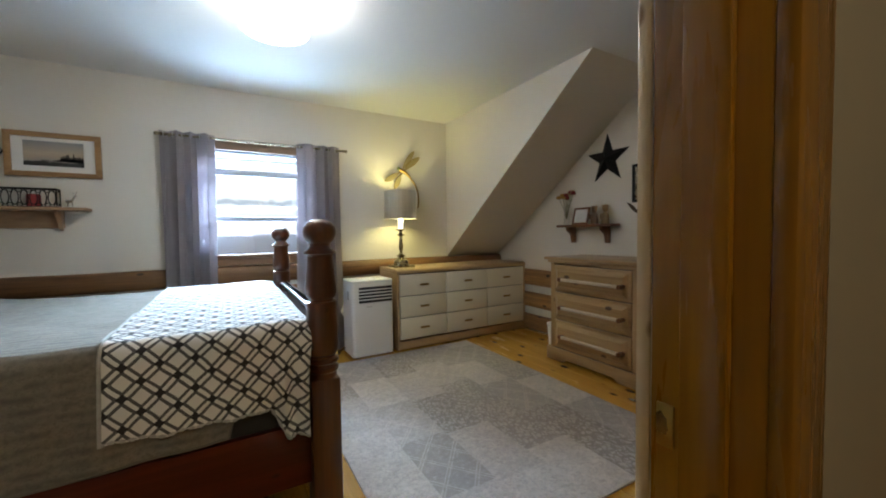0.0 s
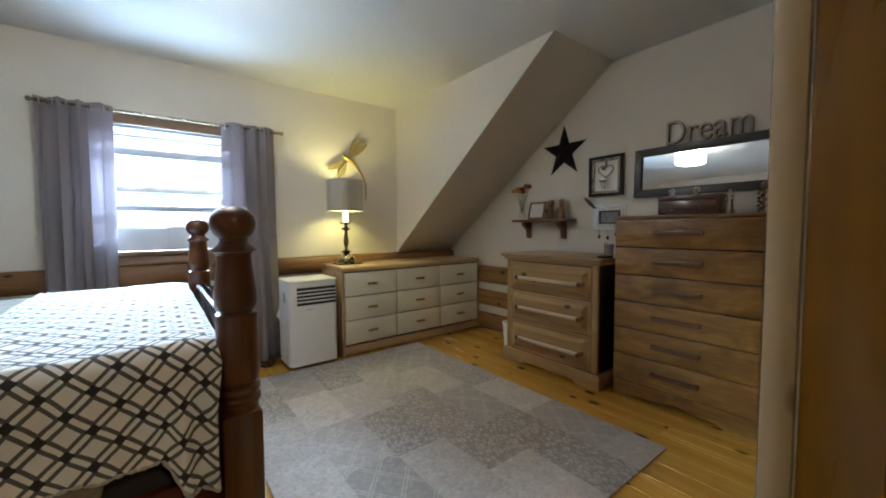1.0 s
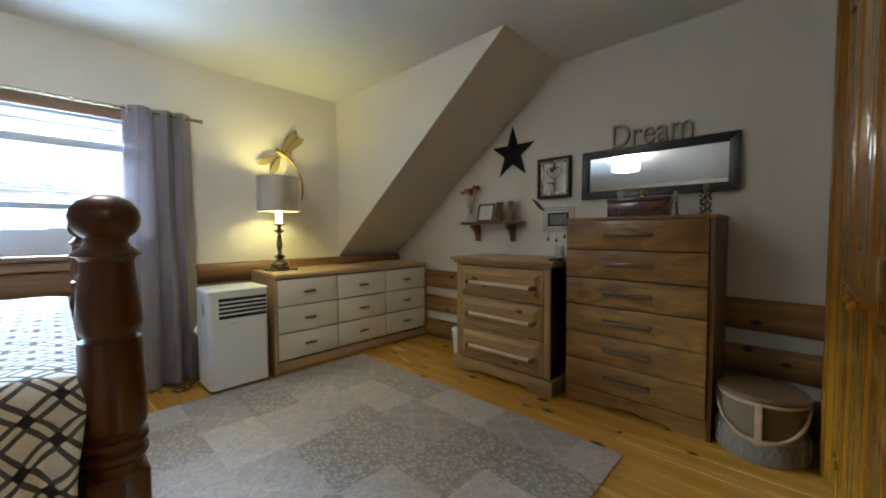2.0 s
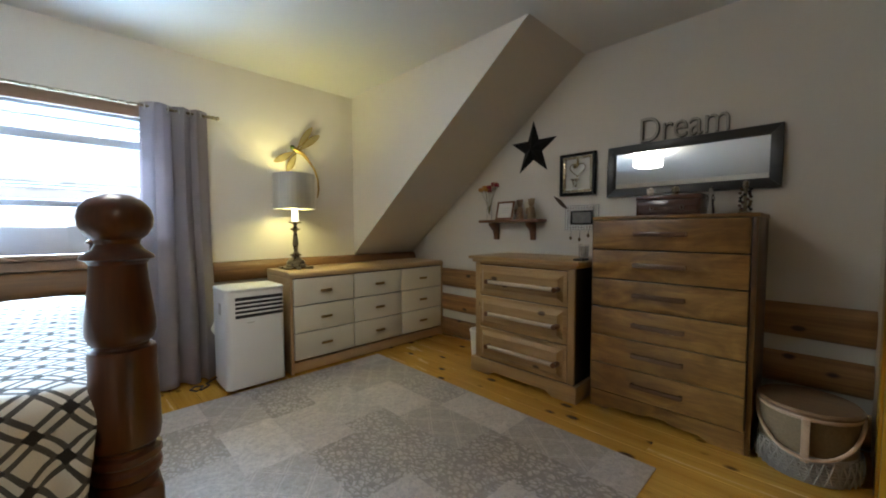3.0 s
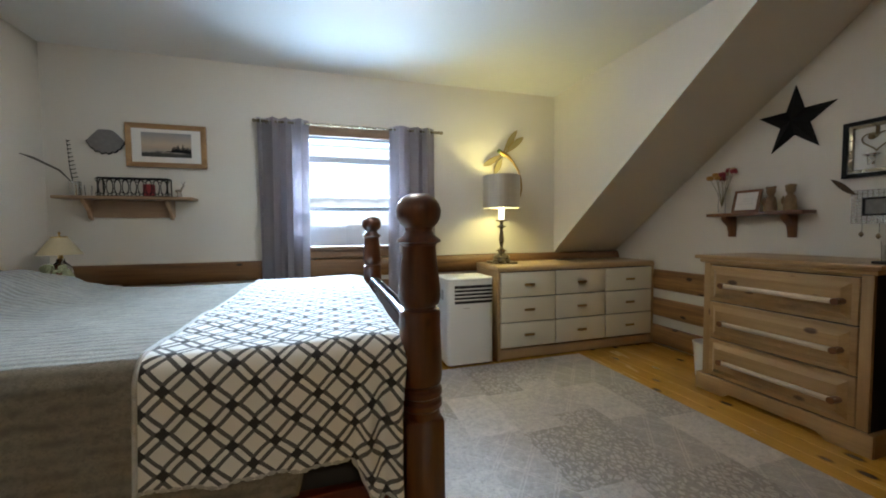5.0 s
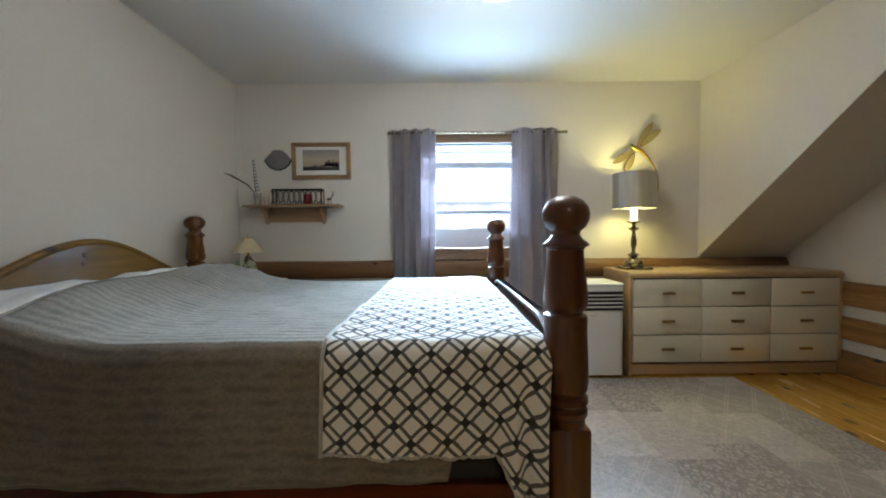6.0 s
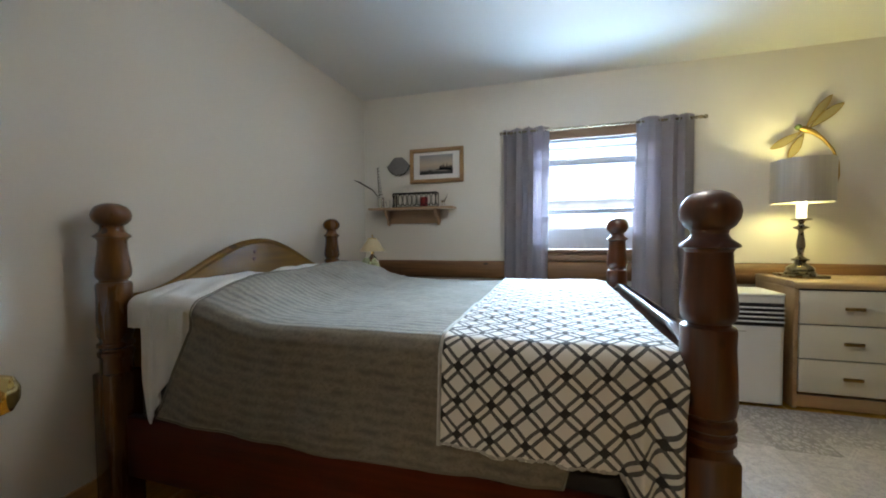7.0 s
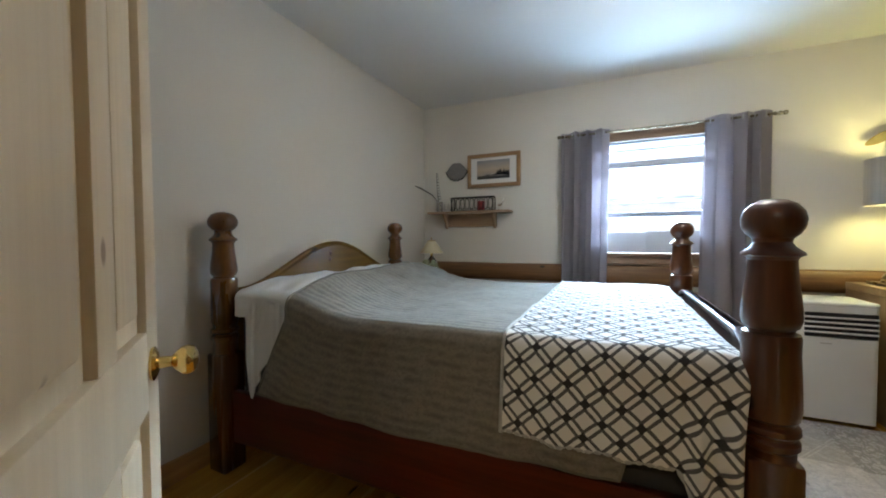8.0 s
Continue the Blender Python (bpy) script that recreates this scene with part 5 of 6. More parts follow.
for i in range(36):
    t = 2 * math.pi * i / 36
    pts.append((XF - 0.016, 2.789 - 0.0038 * 16 * math.sin(t) ** 3, 1.540 + 0.0035 * (13 * math.cos(t) - 5 * math.cos(2 * t) - 2 * math.cos(3 * t) - math.cos(4 * t))))
part("heart_wire", tube(pts, 0.004, 8, closed=True), M_PEWTER, hf, "wire heart")
part("ribbon", bx(XF - 0.018, XF - 0.006, 2.782, 2.796, 1.565, 1.618, 0.002), M_BEIGE, hf)
part("rosette", move(lathe([(0, 0.012), (0.012, 0.008), (0.020, 0), (0, 0)], 12), pose(XF - 0.006, 2.812, 1.568, 0, -90, 0)), M_BEIGE, hf, "straw flower")
part("cup", lathe([(0, 0), (0.014, 0), (0.018, 0.045), (0.036, 0.055), (0.036, 0.060), (0, 0.060)], 18, (XF - 0.045, 2.795, 1.405)), M_SILVER, hf, "small metal cup")


def wire_frame():
    y0, y1, z0, z1 = 2.625, 2.885, 1.085, 1.270
    th = thing("bead_picture_frame", (XF, (y0 + y1) / 2, z0), "silver openwork frame with dark photo and feather", "picture")
    nx, nz = 12, 8
    for i in range(nx + 1):
        y = y0 + (y1 - y0) * i / nx
        for z0a, z1a in ((z0, z0 + 0.040), (z1 - 0.040, z1)):
            part("bar", bx(XF - 0.012, XF - 0.006, y - 0.0022, y + 0.0022, z0a, z1a, 0), M_SILVER, th)
    for z in (z0, z0 + 0.02, z0 + 0.04, z1 - 0.04, z1 - 0.02, z1):
        part("bar", bx(XF - 0.012, XF - 0.005, y0, y1, z - 0.002, z + 0.002, 0), M_SILVER, th)
    for k in range(1, 5):
        z = z0 + 0.04 + (z1 - z0 - 0.08) * k / 5
        for a, c in ((y0, y0 + 0.044), (y1 - 0.044, y1)):
            part("bar", bx(XF - 0.012, XF - 0.005, a, c, z - 0.002, z + 0.002, 0), M_SILVER, th)
    for y in (y0, y0 + 0.022, y1 - 0.022, y1):
        part("bar", bx(XF - 0.011, XF - 0.006, y - 0.002, y + 0.002, z0 + 0.04, z1 - 0.04, 0), M_SILVER, th)
    for o in ((y0 + 0.046, y1 - 0.046, z0 + 0.042, z0 + 0.052), (y0 + 0.046, y1 - 0.046, z1 - 0.052, z1 - 0.042)):
        part("rim", bx(XF - 0.018, XF - 0.002, *o, 0.002), M_IRON, th, "dark inner rim")
    for o in ((y0 + 0.046, y0 + 0.056), (y1 - 0.056, y1 - 0.046)):
        part("rim", bx(XF - 0.018, XF - 0.002, *o, z0 + 0.052, z1 - 0.052, 0.002), M_IRON, th, "dark inner rim")
    part("photo", bx(XF - 0.008, XF - 0.003, y0 + 0.056, y1 - 0.056, z0 + 0.052, z1 - 0.052, 0), plain("mottled_photo", (0.30, 0.29, 0.27), 0.35, 0.0, 0.9, 30.0), th, "dim grey photo")
    for y, L in ((2.838, 0.05), (2.768, 0.06), (2.700, 0.03)):
        part("thread", bx(XF - 0.009, XF - 0.007, y - 0.0008, y + 0.0008, z0 - L, z0, 0), M_IRON, th)
        part("charm", lathe([(0, 0.018), (0.010, 0.006), (0.012, -0.004), (0, -0.018)], 8, (XF - 0.014, y, z0 - L - 0.012)), M_BEIGE, th, "hanging shell charm")
    out = []
    for k in range(21):
        f = k / 20
        out.append((2.985 - 0.125 * f, 1.352 - 0.105 * f + 0.020 * math.sin(math.pi * f)))
    for k in range(20, -1, -1):
        f = k / 20
        out.append((2.985 - 0.125 * f - 0.004, 1.350 - 0.105 * f - 0.024 * math.sin(math.pi * f)))
    part("feather", slab(out, "x", XF - 0.022, XF - 0.019), plain("brown_feather", (0.10, 0.06, 0.035), 0.8, 0.0, 0.8, 60.0), th, "brown feather")
    return th


wire_frame()


def gable_shelf():
    y0, y1, z = 3.050, 3.660, 1.150
    th = thing("wall_shelf", (XF, (y0 + y1) / 2, 1.0), "small dark wooden shelf with curved brackets", "shelf")
    part("board", bx(XF - 0.135, XF, y0, y1, z, z + 0.024, 0.004), M_SHELFD, th)
    for y in (3.165, 3.545):
        o = [(XF, z), (XF - 0.112, z), (XF - 0.108, z - 0.026), (XF - 0.080, z - 0.048), (XF - 0.050, z - 0.072), (XF - 0.040, z - 0.110), (XF - 0.034, z - 0.150), (XF, z - 0.150)]
        bm = slab(o, "y", y - 0.019, y + 0.019, 0.003)
        part("bracket", bm, M_SHELFD, th)
    return th


gable_shelf()
SH = 1.174


def vase_flowers():
    x, y = XF - 0.062, 3.595
    th = thing("flower_vase", (x, y, SH), "slim glass vase of dried red and gold flowers", "vase")
    part("vase", lathe([(0, 0), (0.022, 0), (0.024, 0.06), (0.020, 0.12), (0.026, 0.195), (0.024, 0.195), (0.018, 0.12), (0.021, 0.06), (0.019, 0.008), (0, 0.008)], 20, (x, y, SH)), M_GLASS, th, "clear glass vase")
    rng = random.Random(5)
    cols = [plain("dried_red", (0.22, 0.02, 0.025), 0.8), plain("dried_gold", (0.42, 0.22, 0.05), 0.8), plain("dried_pale", (0.45, 0.36, 0.22), 0.8)]
    for k in range(9):
        dx, dy, dz = rng.uniform(-0.03, 0.03), -0.075 + 0.15 * k / 8, 0.285 + rng.uniform(-0.03, 0.035)
        part("stem", tube([(x, y, SH + 0.05), (x + dx * 0.4, y + dy * 0.4, SH + 0.17), (x + dx, y + dy, SH + dz)], 0.0018, 6), plain("dry_stem", (0.16, 0.14, 0.05), 0.8) if k == 0 else bpy.data.materials["dry_stem"], th)
        bm = bmesh.new()
        for q in range(9):
            a = q * 2.4
            own = lathe([(0, 0.024), (0.011, 0.014), (0.013, 0.002), (0, -0.008)], 7)
            move(own, pose(x + dx + 0.010 * math.cos(a), y + dy + 0.010 * math.sin(a), SH + dz + 0.006 * math.sin(q), 50 * math.cos(a), 50 * math.sin(a), 0))
            add(bm, own)
        part("blossom", bm, cols[0 if k in (0, 2, 3, 5) else 1 if k in (7, 8, 6) else 2], th)
    return th


vase_flowers()


def small_frame():
    th = thing("photo_frame", (XF - 0.05, 3.425, SH), "small brown wooden frame with white card", "picture frame")
    y0, y1, h, w = 3.335, 3.515, 0.165, 0.018

    def lean(bm):
        return move(bm, Matrix.Translation((XF - 0.075, 0, SH)) @ pose(0, 0, 0, 0, 14, 0))
    part("rail", lean(bx(-0.008, 0.008, y0, y1, 0, w, 0.003)), M_SHELFD, th)
    part("rail", lean(bx(-0.008, 0.008, y0, y1, h - w, h, 0.003)), M_SHELFD, th)
    part("stile", lean(bx(-0.008, 0.008, y0, y0 + w, w, h - w, 0.003)), M_SHELFD, th)
    part("stile", lean(bx(-0.008, 0.008, y1 - w, y1, w, h - w, 0.003)), M_SHELFD, th)
    part("card", lean(bx(-0.002, 0.004, y0 + w, y1 - w, w, h - w, 0)), M_PAPER, th, "white printed card")
    for k in range(3):
        part("text_bar", lean(bx(-0.003, -0.0022, y0 + 0.045, y1 - 0.045 - 0.01 * k, 0.062 + 0.018 * k, 0.065 + 0.018 * k, 0)), M_STEEL, th)
    return th


small_frame()
for y, c, h in ((3.262, (0.26, 0.14, 0.06), 0.165), (3.150, (0.36, 0.24, 0.12), 0.170)):
    bm = lathe([(0, 0), (0.034, 0), (0.036, 0.02), (0.030, 0.07), (0.024, 0.095), (0.016, 0.104), (0.022, 0.118), (0.027, 0.135), (0.022, 0.156), (0.010, h), (0, h)], 18, (XF - 0.072, y, SH))
    for s in (-1, 1):
        add(bm, lathe([(0, -0.03), (0.010, -0.018), (0.012, 0.01), (0, 0.034)], 8, (XF - 0.088, y + s * 0.030, SH + 0.066)))
        add(bm, lathe([(0, -0.012), (0.010, -0.006), (0.010, 0.004), (0, 0.012)], 8, (XF - 0.072, y + s * 0.022, SH + 0.158)))
    solo("figurine", bm, plain("carved_figure_brown" if c[0] < 0.3 else "carved_figure_tan", c, 0.6, 0.0, 1.0, 38.0), "small carved brown figurine on the wall shelf", "figurine", "shelf figurines")

# ---- on the tall chest ----
TZ = 1.166


def jewel_box():
    x0, x1, y0, y1, h = 2.945, 3.125, 1.935, 2.255, 0.115
    th = thing("jewellery_box", ((x0 + x1) / 2, (y0 + y1) / 2, TZ), "polished walnut jewellery box with two ring pulls", "box")
    part("body", bx(x0, x1, y0, y1, TZ, TZ + h - 0.028, 0.003), M_WALNUT, th)
    part("lid", bx(x0 - 0.003, x1, y0 - 0.003, y1 + 0.003, TZ + h - 0.026, TZ + h, 0.006), M_WALNUT, th, "glossy hinged lid")
    part("drawer", bx(x0 - 0.005, x0, y0 + 0.015, y1 - 0.015, TZ + 0.010, TZ + h - 0.036, 0.002), M_WALNUT, th)
    for y in (y0 + 0.085, y1 - 0.085):
        ring = [(x0 - 0.009, y + 0.011 * math.cos(a), TZ + 0.042 + 0.011 * math.sin(a)) for a in [2 * math.pi * i / 14 for i in range(14)]]
        part("ring_pull", tube(ring, 0.0022, 6, closed=True), M_SILVER, th, "silver ring pull")
    return th


jewel_box()
for k, (y, h, c) in enumerate(((2.20, 0.115, 1), (2.07, 0.115, 0), (1.905, 0.0, 2))):
    hh = 0.155 if h == 0 else 0.055
    prof = [(0, 0), (0.018, 0), (0.019, hh * 0.1), (0.010, hh * 0.55), (0.014, hh * 0.72), (0.012, hh * 0.88), (0, hh)]
    bm = lathe(prof, 12, (3.02, y, TZ + h))
    for s in (-1, 1):
        add(bm, lathe([(0, -0.016), (0.006, -0.006), (0.006, 0.008), (0, 0.018)], 6, (3.008, y + s * 0.014, TZ + h + hh * 0.55)))
    solo("ornament_figure", bm, (M_PEWTER, M_CERAM, M_GLASS)[c], "small metal ornament on the tall chest", "figurine", "chest ornaments")
th = thing("bead_stand", (3.03, 1.762, TZ), "stand hung with dark bead necklaces", "jewellery stand")
part("stand", lathe([(0, 0), (0.030, 0), (0.030, 0.008), (0.008, 0.016), (0.008, 0.13), (0.014, 0.145), (0.012, 0.165), (0, 0.170)], 14, (3.03, 1.762, TZ)), M_PEWTER, th)
rng = random.Random(9)
for k in range(26):
    a, z = k * 2.4, TZ + 0.012 + 0.005 * k
    part("bead", lathe([(0, -0.009), (0.008, -0.004), (0.008, 0.004), (0, 0.009)], 8, (3.03 + 0.020 * math.cos(a), 1.762 + 0.022 * math.sin(a), z)), (M_WALNUT, M_BEIGE, M_IRON)[k % 3], th)

# ---- on the low chest ----
th = thing("glass_tumbler", (2.98, 2.585, 0.892), "faceted clear glass ornament on the pine chest", "glass")
part("tumbler", lathe([(0, 0), (0.030, 0), (0.034, 0.10), (0.031, 0.10), (0.027, 0.010), (0, 0.010)], 8, (2.98, 2.585, 0.892)), M_GLASS, th)
part("lining", lathe([(0, 0.012), (0.025, 0.012), (0.029, 0.085), (0, 0.088)], 8, (2.98, 2.585, 0.892)), M_CERAM, th, "pale filling")
solo("trinket_tray", bx(2.80, 2.90, 2.512, 2.572, 0.892, 0.906, 0.004), M_BLACK, "small black tray on the pine chest", "tray")


# ---- basket and bin ----
M_LID = wood("basket_lid_wood", (0.085, 0.042, 0.016), (0.19, 0.105, 0.045), "y", 0.5, 0.0)


def basket():
    cx, cy = 2.945, 1.50
    th = thing("lidded_basket", (cx, cy, 0), "round straw basket with wooden lid and strap handle", "basket")

    def at(r, a, z):
        return (cx + r * math.cos(a), cy + r * math.sin(a) * 0.95, z)
    for k in range(9):
        z = 0.010 + 0.013 * k
        pts = [at(0.168 + 0.010 * math.sin(math.pi * k / 8), 2 * math.pi * i / 40, z) for i in range(40)]
        part("coil", tube(pts, 0.0085, 6, closed=True), M_CROCHET, th, "white cord coil" if k == 0 else "")
    for k in range(36):
        for sg in (-1, 1):
            pts = [at(0.186 + 0.006 * math.sin(math.pi * i / 5), 2 * math.pi * (k + sg * i * 0.22) / 36, 0.012 + 0.022 * i) for i in range(6)]
            part("net_cord", tube(pts, 0.0032, 5), M_CROCHET, th)
    part("body", lathe([(0, 0.01), (0.155, 0.01), (0.165, 0.12), (0.172, 0.290), (0.150, 0.290), (0.145, 0.03), (0, 0.03)], 40, (cx, cy, 0)), M_BEIGE, th, "woven straw wall")
    part("lid", lathe([(0, 0.318), (0.10, 0.317), (0.170, 0.312), (0.180, 0.303), (0.180, 0.293), (0.150, 0.292), (0, 0.292)], 40, (cx, cy, 0)), M_LID, th, "flat wooden lid")
    part("rim", tube([at(0.178, 2 * math.pi * i / 40, 0.282) for i in range(40)], 0.008, 8, closed=True), M_SHELFP, th)
    part("clasp", bx(cx - 0.196, cx - 0.178, cy - 0.014, cy + 0.014, 0.10, 0.285, 0.003), M_SHELFP, th, "pale vertical strap")
    pts = [at(0.183 + 0.012 * math.sin(math.pi * i / 24), math.pi / 2 + math.pi * i / 24, 0.292 - 0.175 * math.sin(math.pi * i / 24)) for i in range(25)]
    part("handle", tube(pts, 0.0075, 8), M_SHELFP, th, "pale wooden bail handle")
    for a in (math.pi / 2, 3 * math.pi / 2):
        part("handle_knob", lathe([(0, -0.01), (0.010, -0.006), (0.010, 0.006), (0, 0.01)], 8, at(0.186, a, 0.290)), M_GOLD, th)
    return th


basket()
th = thing("waste_bin", (2.975, 3.480, 0), "small white tapered plastic waste bin", "bin")
part("bin", lathe([(0, 0), (0.062, 0), (0.080, 0.235), (0.085, 0.240), (0.085, 0.250), (0.077, 0.250), (0.060, 0.008), (0, 0.008)], 28, (2.975, 3.480, 0)), M_WHITE, th)


# ---- window wall, bed side: picture, plaque, shelf ----
YF = YN - 0.003
pic = framed("framed_landscape", "oak framed sunset lake print with white mat", "picture", "y", YF, -0.990, -0.478, 1.552, 1.868, 0.036, 0.022, M_FRAMEO)
part("mat", bx(-0.956, -0.512, YF - 0.010, YF - 0.004, 1.586, 1.834, 0), M_PAPER, pic, "white card mat")
part("print", bx(-0.895, -0.578, YF - 0.013, YF - 0.0105, 1.630, 1.806, 0), M_PRINT, pic, "printed sunset over water")
bm = bmesh.new()
rng = random.Random(3)
for k in range(13):
    x = -0.70 + 0.115 * k / 12
    h = 0.018 + 0.040 * rng.random() * math.exp(-((k - 5) / 4.5) ** 2)
    slab([(x - 0.006, 1.672), (x + 0.006, 1.672), (x + 0.002, 1.680 + h), (x - 0.002, 1.680 + h)], "y", YF - 0.0145, YF - 0.0132, bm=bm)
slab([(-0.76, 1.668), (-0.58, 1.660), (-0.58, 1.682), (-0.66, 1.684)], "y", YF - 0.0145, YF - 0.0132, bm=bm)
part("dark_shore", bm, M_IRON, pic, "dark trees of the print")

th = thing("fungus_plaque", (-1.11, YF, 1.72), "grey fan-shaped stone wall plaque with dark rim", "wall ornament")
out = []
for k in range(25):
    a = math.pi * (1.08 + 0.84 * k / 24)
    out.append((-1.105 + 0.125 * math.cos(a) * 0.92, 1.755 + 0.115 * math.sin(a) * (1 + 0.06 * math.sin(k * 2))))
out += [(-1.035, 1.775), (-1.070, 1.806), (-1.145, 1.806), (-1.175, 1.775)]
part("fan", slab(out, "y", YF, YF - 0.022, 0.005), M_STONE, th)
part("rim", tube([(x, YF - 0.014, z) for x, z in out[:25]], 0.007, 6), M_IRON, th, "dark wavy rim")


def bed_shelf():
    x0, x1, z = -1.362, -0.548, 1.308
    th = thing("wall_shelf", ((x0 + x1) / 2, YF, z), "pale pine wall shelf with back board and brackets", "shelf")
    part("board", bx(x0, x1, YF - 0.150, YF, z, z + 0.020, 0.004), M_SHELFP, th)
    part("back_board", bx(-1.215, -0.70, YF - 0.018, YF, z - 0.125, z, 0.003), M_SHELFP, th)
    for x in (-1.205, -0.715):
        o = [(YF - 0.018, z), (YF - 0.125, z), (YF - 0.122, z - 0.020), (YF - 0.090, z - 0.050), (YF - 0.055, z - 0.090), (YF - 0.045, z - 0.128), (YF - 0.018, z - 0.145)]
        part("bracket", slab(o, "x", x - 0.012, x + 0.012, 0.003), M_SHELFP, th)
    return th


bed_shelf()
SZ = 1.328


def wire_rack():
    x0, x1, h, y = -1.130, -0.715, 0.132, YF - 0.055
    th = thing("wire_rack", ((x0 + x1) / 2, y, SZ), "black wire basket rack with oval loops", "rack")
    for yy in (y - 0.035, y + 0.035):
        for z in (SZ + 0.005, SZ + h):
            part("bar", tube([(x0, yy, z), (x1, yy, z)], 0.0045, 6), M_IRON, th)
        for x in (x0, x1):
            part("bar", tube([(x, yy, SZ + 0.002), (x, yy, SZ + h)], 0.0045, 6), M_IRON, th)
    n = 9
    for k in range(n):
        cx = x0 + (x1 - x0) * (k + 0.5) / n
        pts = [(cx + 0.019 * math.cos(a), y - 0.035, SZ + 0.068 + 0.050 * math.sin(a)) for a in [2 * math.pi * i / 18 for i in range(18)]]
        part("loop", tube(pts, 0.0032, 6, closed=True), M_IRON, th)
    for k in range(n + 1):
        cx = x0 + (x1 - x0) * k / n
        for zc in (SZ + 0.018, SZ + h - 0.015):
            pts = [(cx + 0.013 * math.cos(a), y - 0.035, zc + 0.013 * math.sin(a)) for a in [2 * math.pi * i / 12 for i in range(12)]]
            part("loop", tube(pts, 0.003, 6, closed=True), M_IRON, th)
    for x in (x0, x1):
        for z in (SZ + 0.005, SZ + h):
            part("bar", tube([(x, y - 0.035, z), (x, y + 0.035, z)], 0.0045, 6), M_IRON, th)
    return th


wire_rack()
solo("red_candle", lathe([(0, 0), (0.036, 0), (0.037, 0.004), (0.036, 0.090), (0.030, 0.094), (0.010, 0.088), (0, 0.088)], 24, (-0.842, YF - 0.055, SZ)), M_RED, "thick red pillar candle in the wire rack", "candle")
th = thing("metal_mug", (-1.262, YF - 0.075, SZ), "silver metal mug holding striped feathers", "mug")
part("mug", lathe([(0, 0), (0.032, 0), (0.033, 0.10), (0.030, 0.10), (0.029, 0.006), (0, 0.006)], 22, (-1.262, YF - 0.075, SZ)), M_SILVER, th)
M_FEATHER = plain("striped_feather", (0.16, 0.13, 0.11), 0.85, 0.0, 0.9, 50.0)
part("stem", tube([(-1.262, YF - 0.075, SZ + 0.01), (-1.290, YF - 0.070, SZ + 0.20), (-1.300, YF - 0.068, SZ + 0.385)], 0.003, 6), M_IRON, th)
for k in range(20):
    f = k / 19
    x, z = -1.272 - 0.030 * f ** 0.6 + 0.012, SZ + 0.11 + 0.26 * f
    w = 0.020 * (1 - 0.55 * f)
    part("barb", slab([(x - w, z), (x + w, z + 0.006), (x + w, z + 0.012), (x - w, z + 0.007)], "y", YF - 0.072, YF - 0.069), M_IRON if k % 2 else M_CERAM, th)
curve = [(-1.265, YF - 0.08, SZ + 0.08), (-1.33, YF - 0.10, SZ + 0.17), (-1.42, YF - 0.18, SZ + 0.235), (-1.45, YF - 0.24, SZ + 0.25)]
part("long_feather", tube(curve, [0.003, 0.007, 0.008, 0.003], 6), M_FEATHER, th, "long dark feather")
th = thing("votive_glass", (-1.195, YF - 0.065, SZ), "small clear glass votive on the shelf", "glass")
part("cup", lathe([(0, 0), (0.018, 0), (0.022, 0.075), (0.019, 0.075), (0.015, 0.010), (0, 0.010)], 18, (-1.195, YF - 0.065, SZ)), M_GLASS, th)
bm = lathe([(0, 0), (0.020, 0), (0.020, 0.006), (0, 0.008)], 12, (-0.655, YF - 0.06, SZ))
for dx in (-0.012, 0.014):
    tube([(-0.655 + dx, YF - 0.06, SZ + 0.006), (-0.655 + dx * 0.8, YF - 0.06, SZ + 0.045)], 0.004, 6, bm=bm)
tube([(-0.675, YF - 0.06, SZ + 0.050), (-0.640, YF - 0.06, SZ + 0.052)], 0.011, 8, bm=bm)
tube([(-0.642, YF - 0.06, SZ + 0.055), (-0.628, YF - 0.06, SZ + 0.085), (-0.618, YF - 0.06, SZ + 0.088)], [0.008, 0.006, 0.005], 8, bm=bm)
for dx in (-0.014, 0.012):
    tube([(-0.626, YF - 0.06, SZ + 0.090), (-0.626 + dx, YF - 0.06, SZ + 0.120)], 0.0025, 6, bm=bm)
solo("deer_ornament", bm, M_SILVER, "tiny silver deer ornament on the shelf", "figurine")


# ---- bedside stand with glass lamp ----
def nightstand():
    cx, cy, h = -1.20, 4.42, 0.71
    th = thing("nightstand", (cx, cy, 0), "small dark wooden stand behind the bed", "nightstand")
    part("top", bx(cx - 0.20, cx + 0.20, cy - 0.20, cy + 0.22, h - 0.025, h, 0.005), M_SHELFD, th)
    for dx in (-0.17, 0.17):
        for dy in (-0.17, 0.19):
            part("leg", bx(cx + dx - 0.018, cx + dx + 0.018, cy + dy - 0.018, cy + dy + 0.018, 0, h - 0.025, 0.003), M_SHELFD, th)
    part("shelf", bx(cx - 0.18, cx + 0.18, cy - 0.18, cy + 0.20, 0.20, 0.22, 0.003), M_SHELFD, th)
    return th


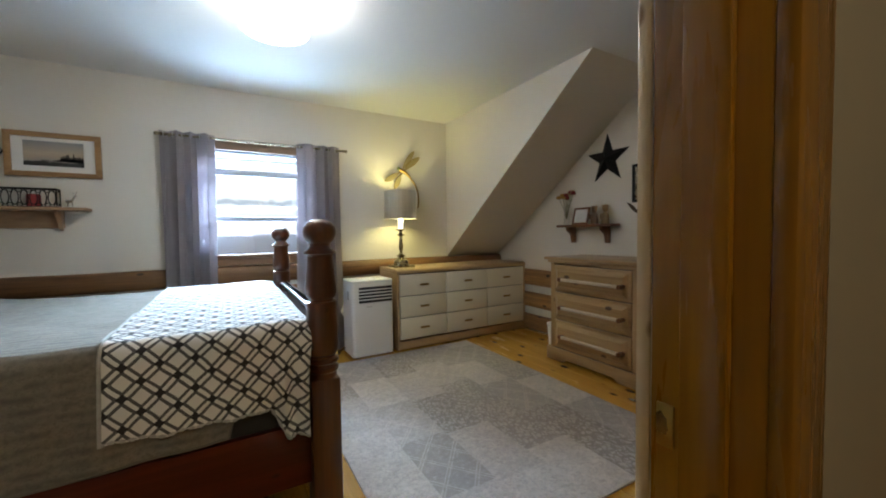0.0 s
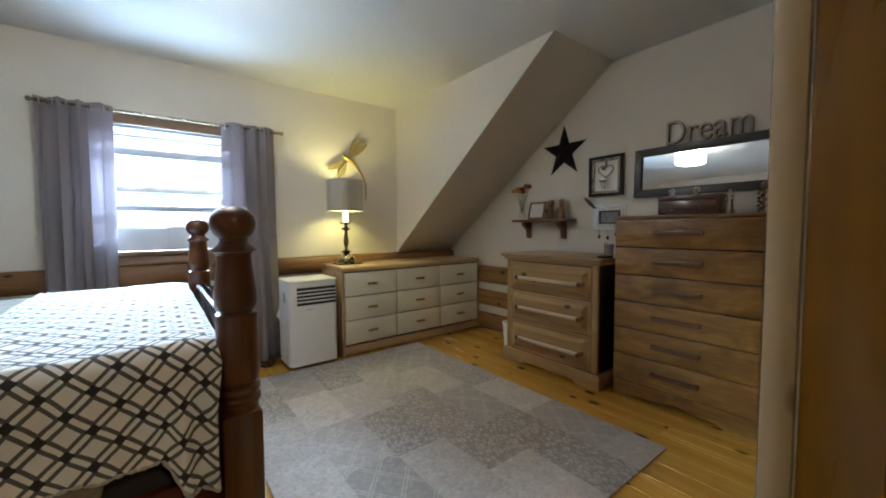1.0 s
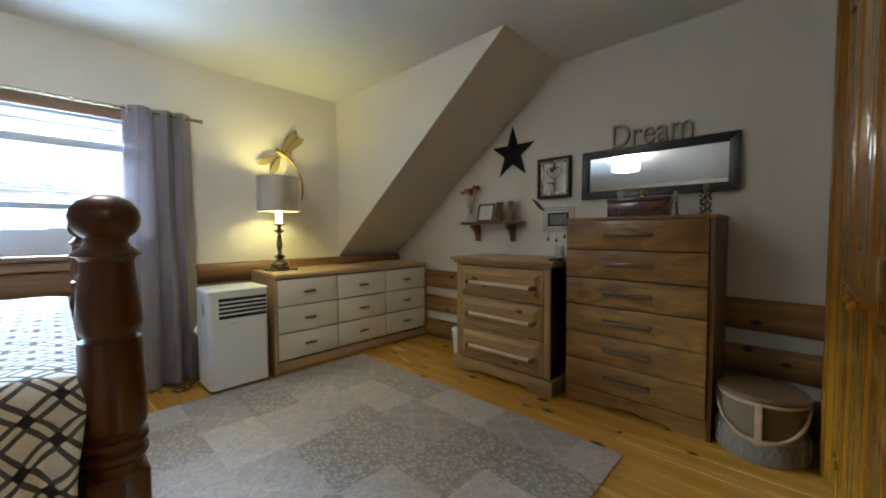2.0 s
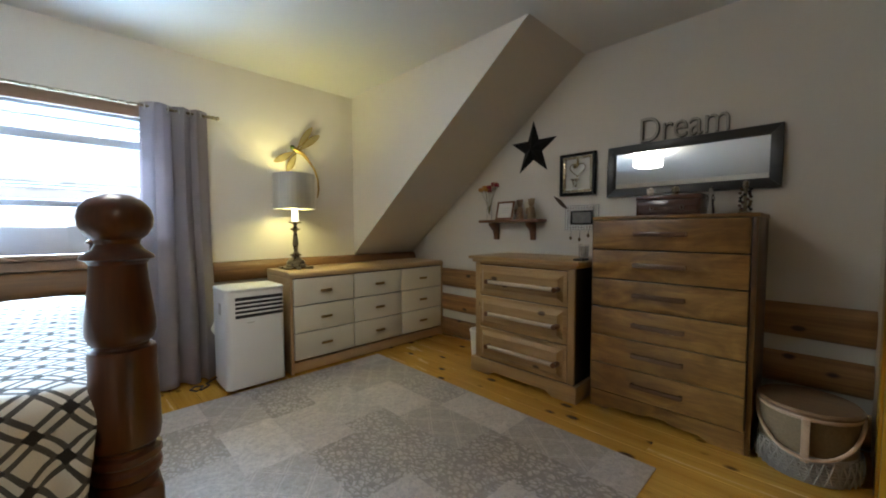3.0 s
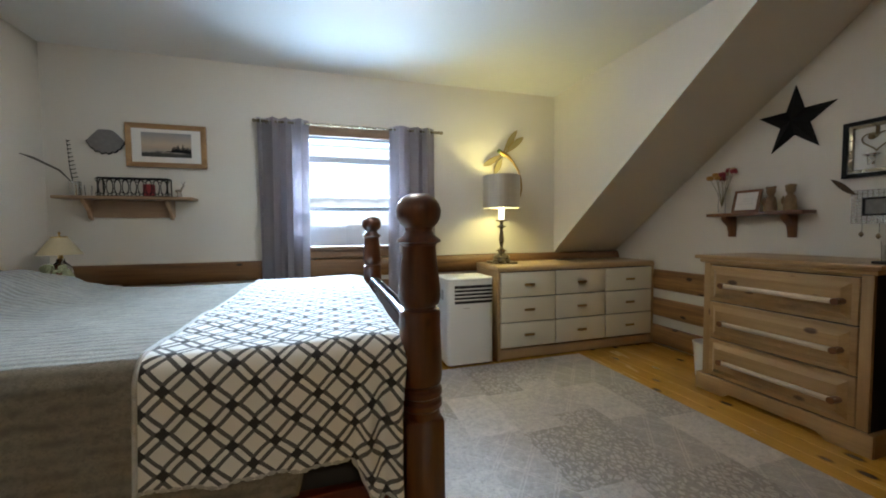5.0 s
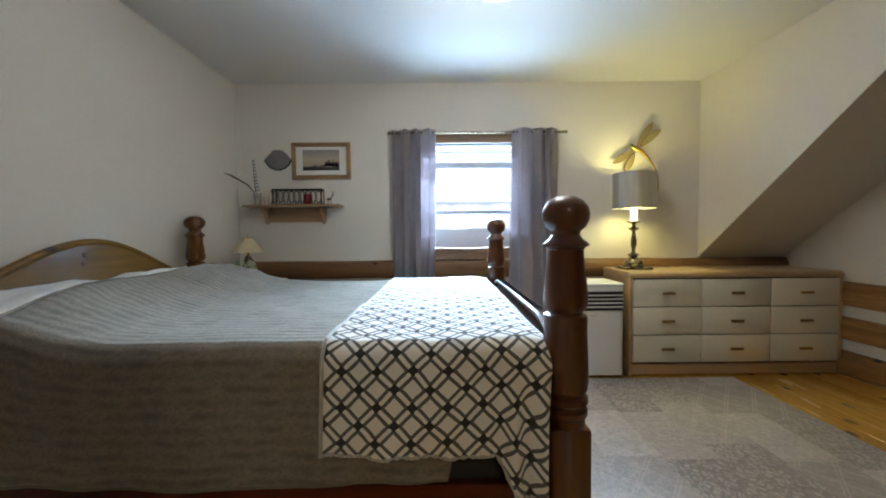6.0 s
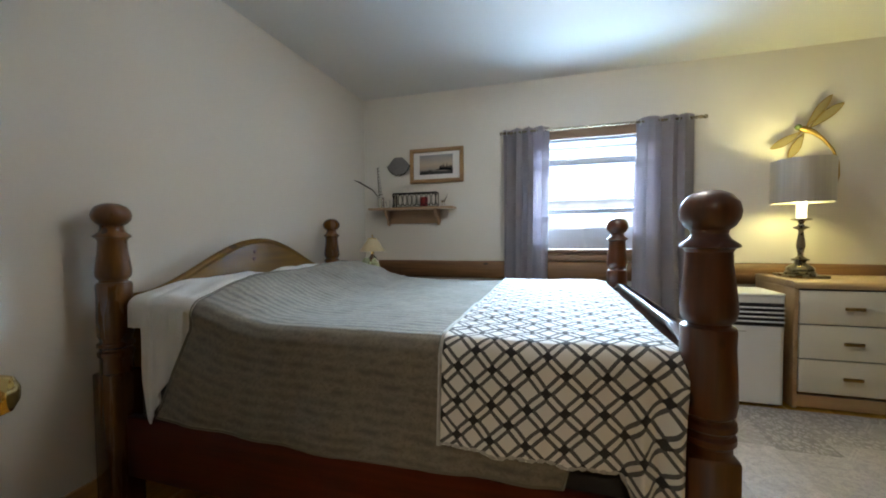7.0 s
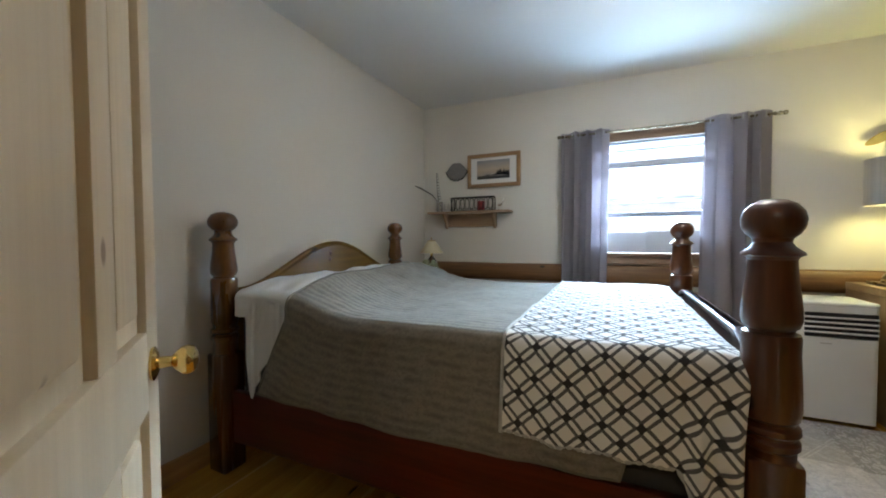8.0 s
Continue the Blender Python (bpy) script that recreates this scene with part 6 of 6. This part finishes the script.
nightstand()
LX, LY, LZ = -1.262, 4.50, 0.71
th = thing("bedside_lamp", (LX, LY, LZ), "clear glass bedside lamp with small cream shade", "lamp")
part("glass_base", lathe([(0, 0), (0.055, 0), (0.058, 0.02), (0.035, 0.035), (0.048, 0.07), (0.060, 0.11), (0.050, 0.15), (0.022, 0.18), (0.018, 0.20), (0, 0.20)], 28, (LX, LY, LZ)), M_GLASS, th, "clear glass base")
part("neck", lathe([(0, 0.20), (0.014, 0.20), (0.012, 0.26), (0, 0.26)], 14, (LX, LY, LZ)), M_GOLD, th)
part("shade", lathe([(0.112, 0.225), (0.115, 0.225), (0.040, 0.338), (0.037, 0.338)], 10, (LX, LY, LZ)), plain("cream_panel_shade", (0.62, 0.52, 0.32), 0.6), th, "cream panelled shade")
part("shade_rim", lathe([(0.039, 0.336), (0.044, 0.339), (0.039, 0.343), (0.034, 0.339), (0.039, 0.336)], 20, (LX, LY, LZ)), M_GOLD, th)
part("finial", lathe([(0, 0.336), (0.006, 0.340), (0.004, 0.356), (0.009, 0.366), (0, 0.376)], 12, (LX, LY, LZ)), M_GOLD, th, "brass finial")
bm = bmesh.new()
rng = random.Random(2)
for k in range(60):
    a, b2 = rng.uniform(0, 6.28), rng.uniform(0.0, 1.0)
    r = 0.085 * math.sqrt(1 - (b2 * 0.9) ** 2)
    own = lathe([(0, 0.012), (0.016, 0.006), (0.018, 0), (0, -0.004)], 6)
    move(own, pose(-1.205 + r * math.cos(a), 4.335 + r * math.sin(a) * 0.8, LZ + 0.045 + 0.115 * b2, 70 * math.cos(a), 70 * math.sin(a), 0))
    add(bm, own)
lathe([(0, 0), (0.045, 0), (0.060, 0.06), (0.055, 0.09), (0, 0.09)], 16, (-1.205, 4.335, LZ), bm=bm)
solo("silk_flowers", bm, plain("pale_green_petals", (0.52, 0.56, 0.36), 0.9, 0.0, 0.4, 60.0), "bunch of pale green silk flowers on the stand", "flowers")

th = thing("outlet", (XW, 2.185, 0.37), "cream double wall outlet", "outlet")
part("plate", bx(XW + 0.0005, XW + 0.007, 2.150, 2.222, 0.312, 0.430, 0.002), M_OUTLET, th)
for z in (0.345, 0.397):
    part("socket", bx(XW + 0.006, XW + 0.009, 2.168, 2.204, z - 0.016, z + 0.016, 0.004), M_OUTLET, th)
    for dy in (-0.007, 0.007):
        part("slot", bx(XW + 0.0085, XW + 0.0095, 2.186 + dy - 0.0015, 2.186 + dy + 0.0015, z - 0.005, z + 0.006, 0), M_BLACK, th)

# ---- floor planks ----
rng = random.Random(21)
shared = {}


def plank_mesh(w, L):
    key = (round(w, 3), round(L, 2))
    if key not in shared:
        shared[key] = finish("plank", bx(0, w - 0.0016, 0, L - 0.0016, -0.02, 0.0, 0.0012, 1), M_PLANK, False)
    return shared[key]


x = XW
widths = (0.132, 0.118, 0.140, 0.126)
k = 0
while x < XE - 0.002:
    w = min(widths[k % 4], XE - x)
    y = -0.75 - rng.choice((0.0, 0.4, 0.8, 1.2))
    while y < YN:
        L = rng.choice((1.6, 2.0, 2.4, 2.8))
        a, c = max(y, -0.75 if -0.6 < x < 1.65 else 0.45), min(y + L, YN)
        if c - a > 0.02:
            ob = part("plank", plank_mesh(w, c - a), M_PLANK, floor)
            ob.location = (x, a, 0)
        y += L
    x += w
    k += 1
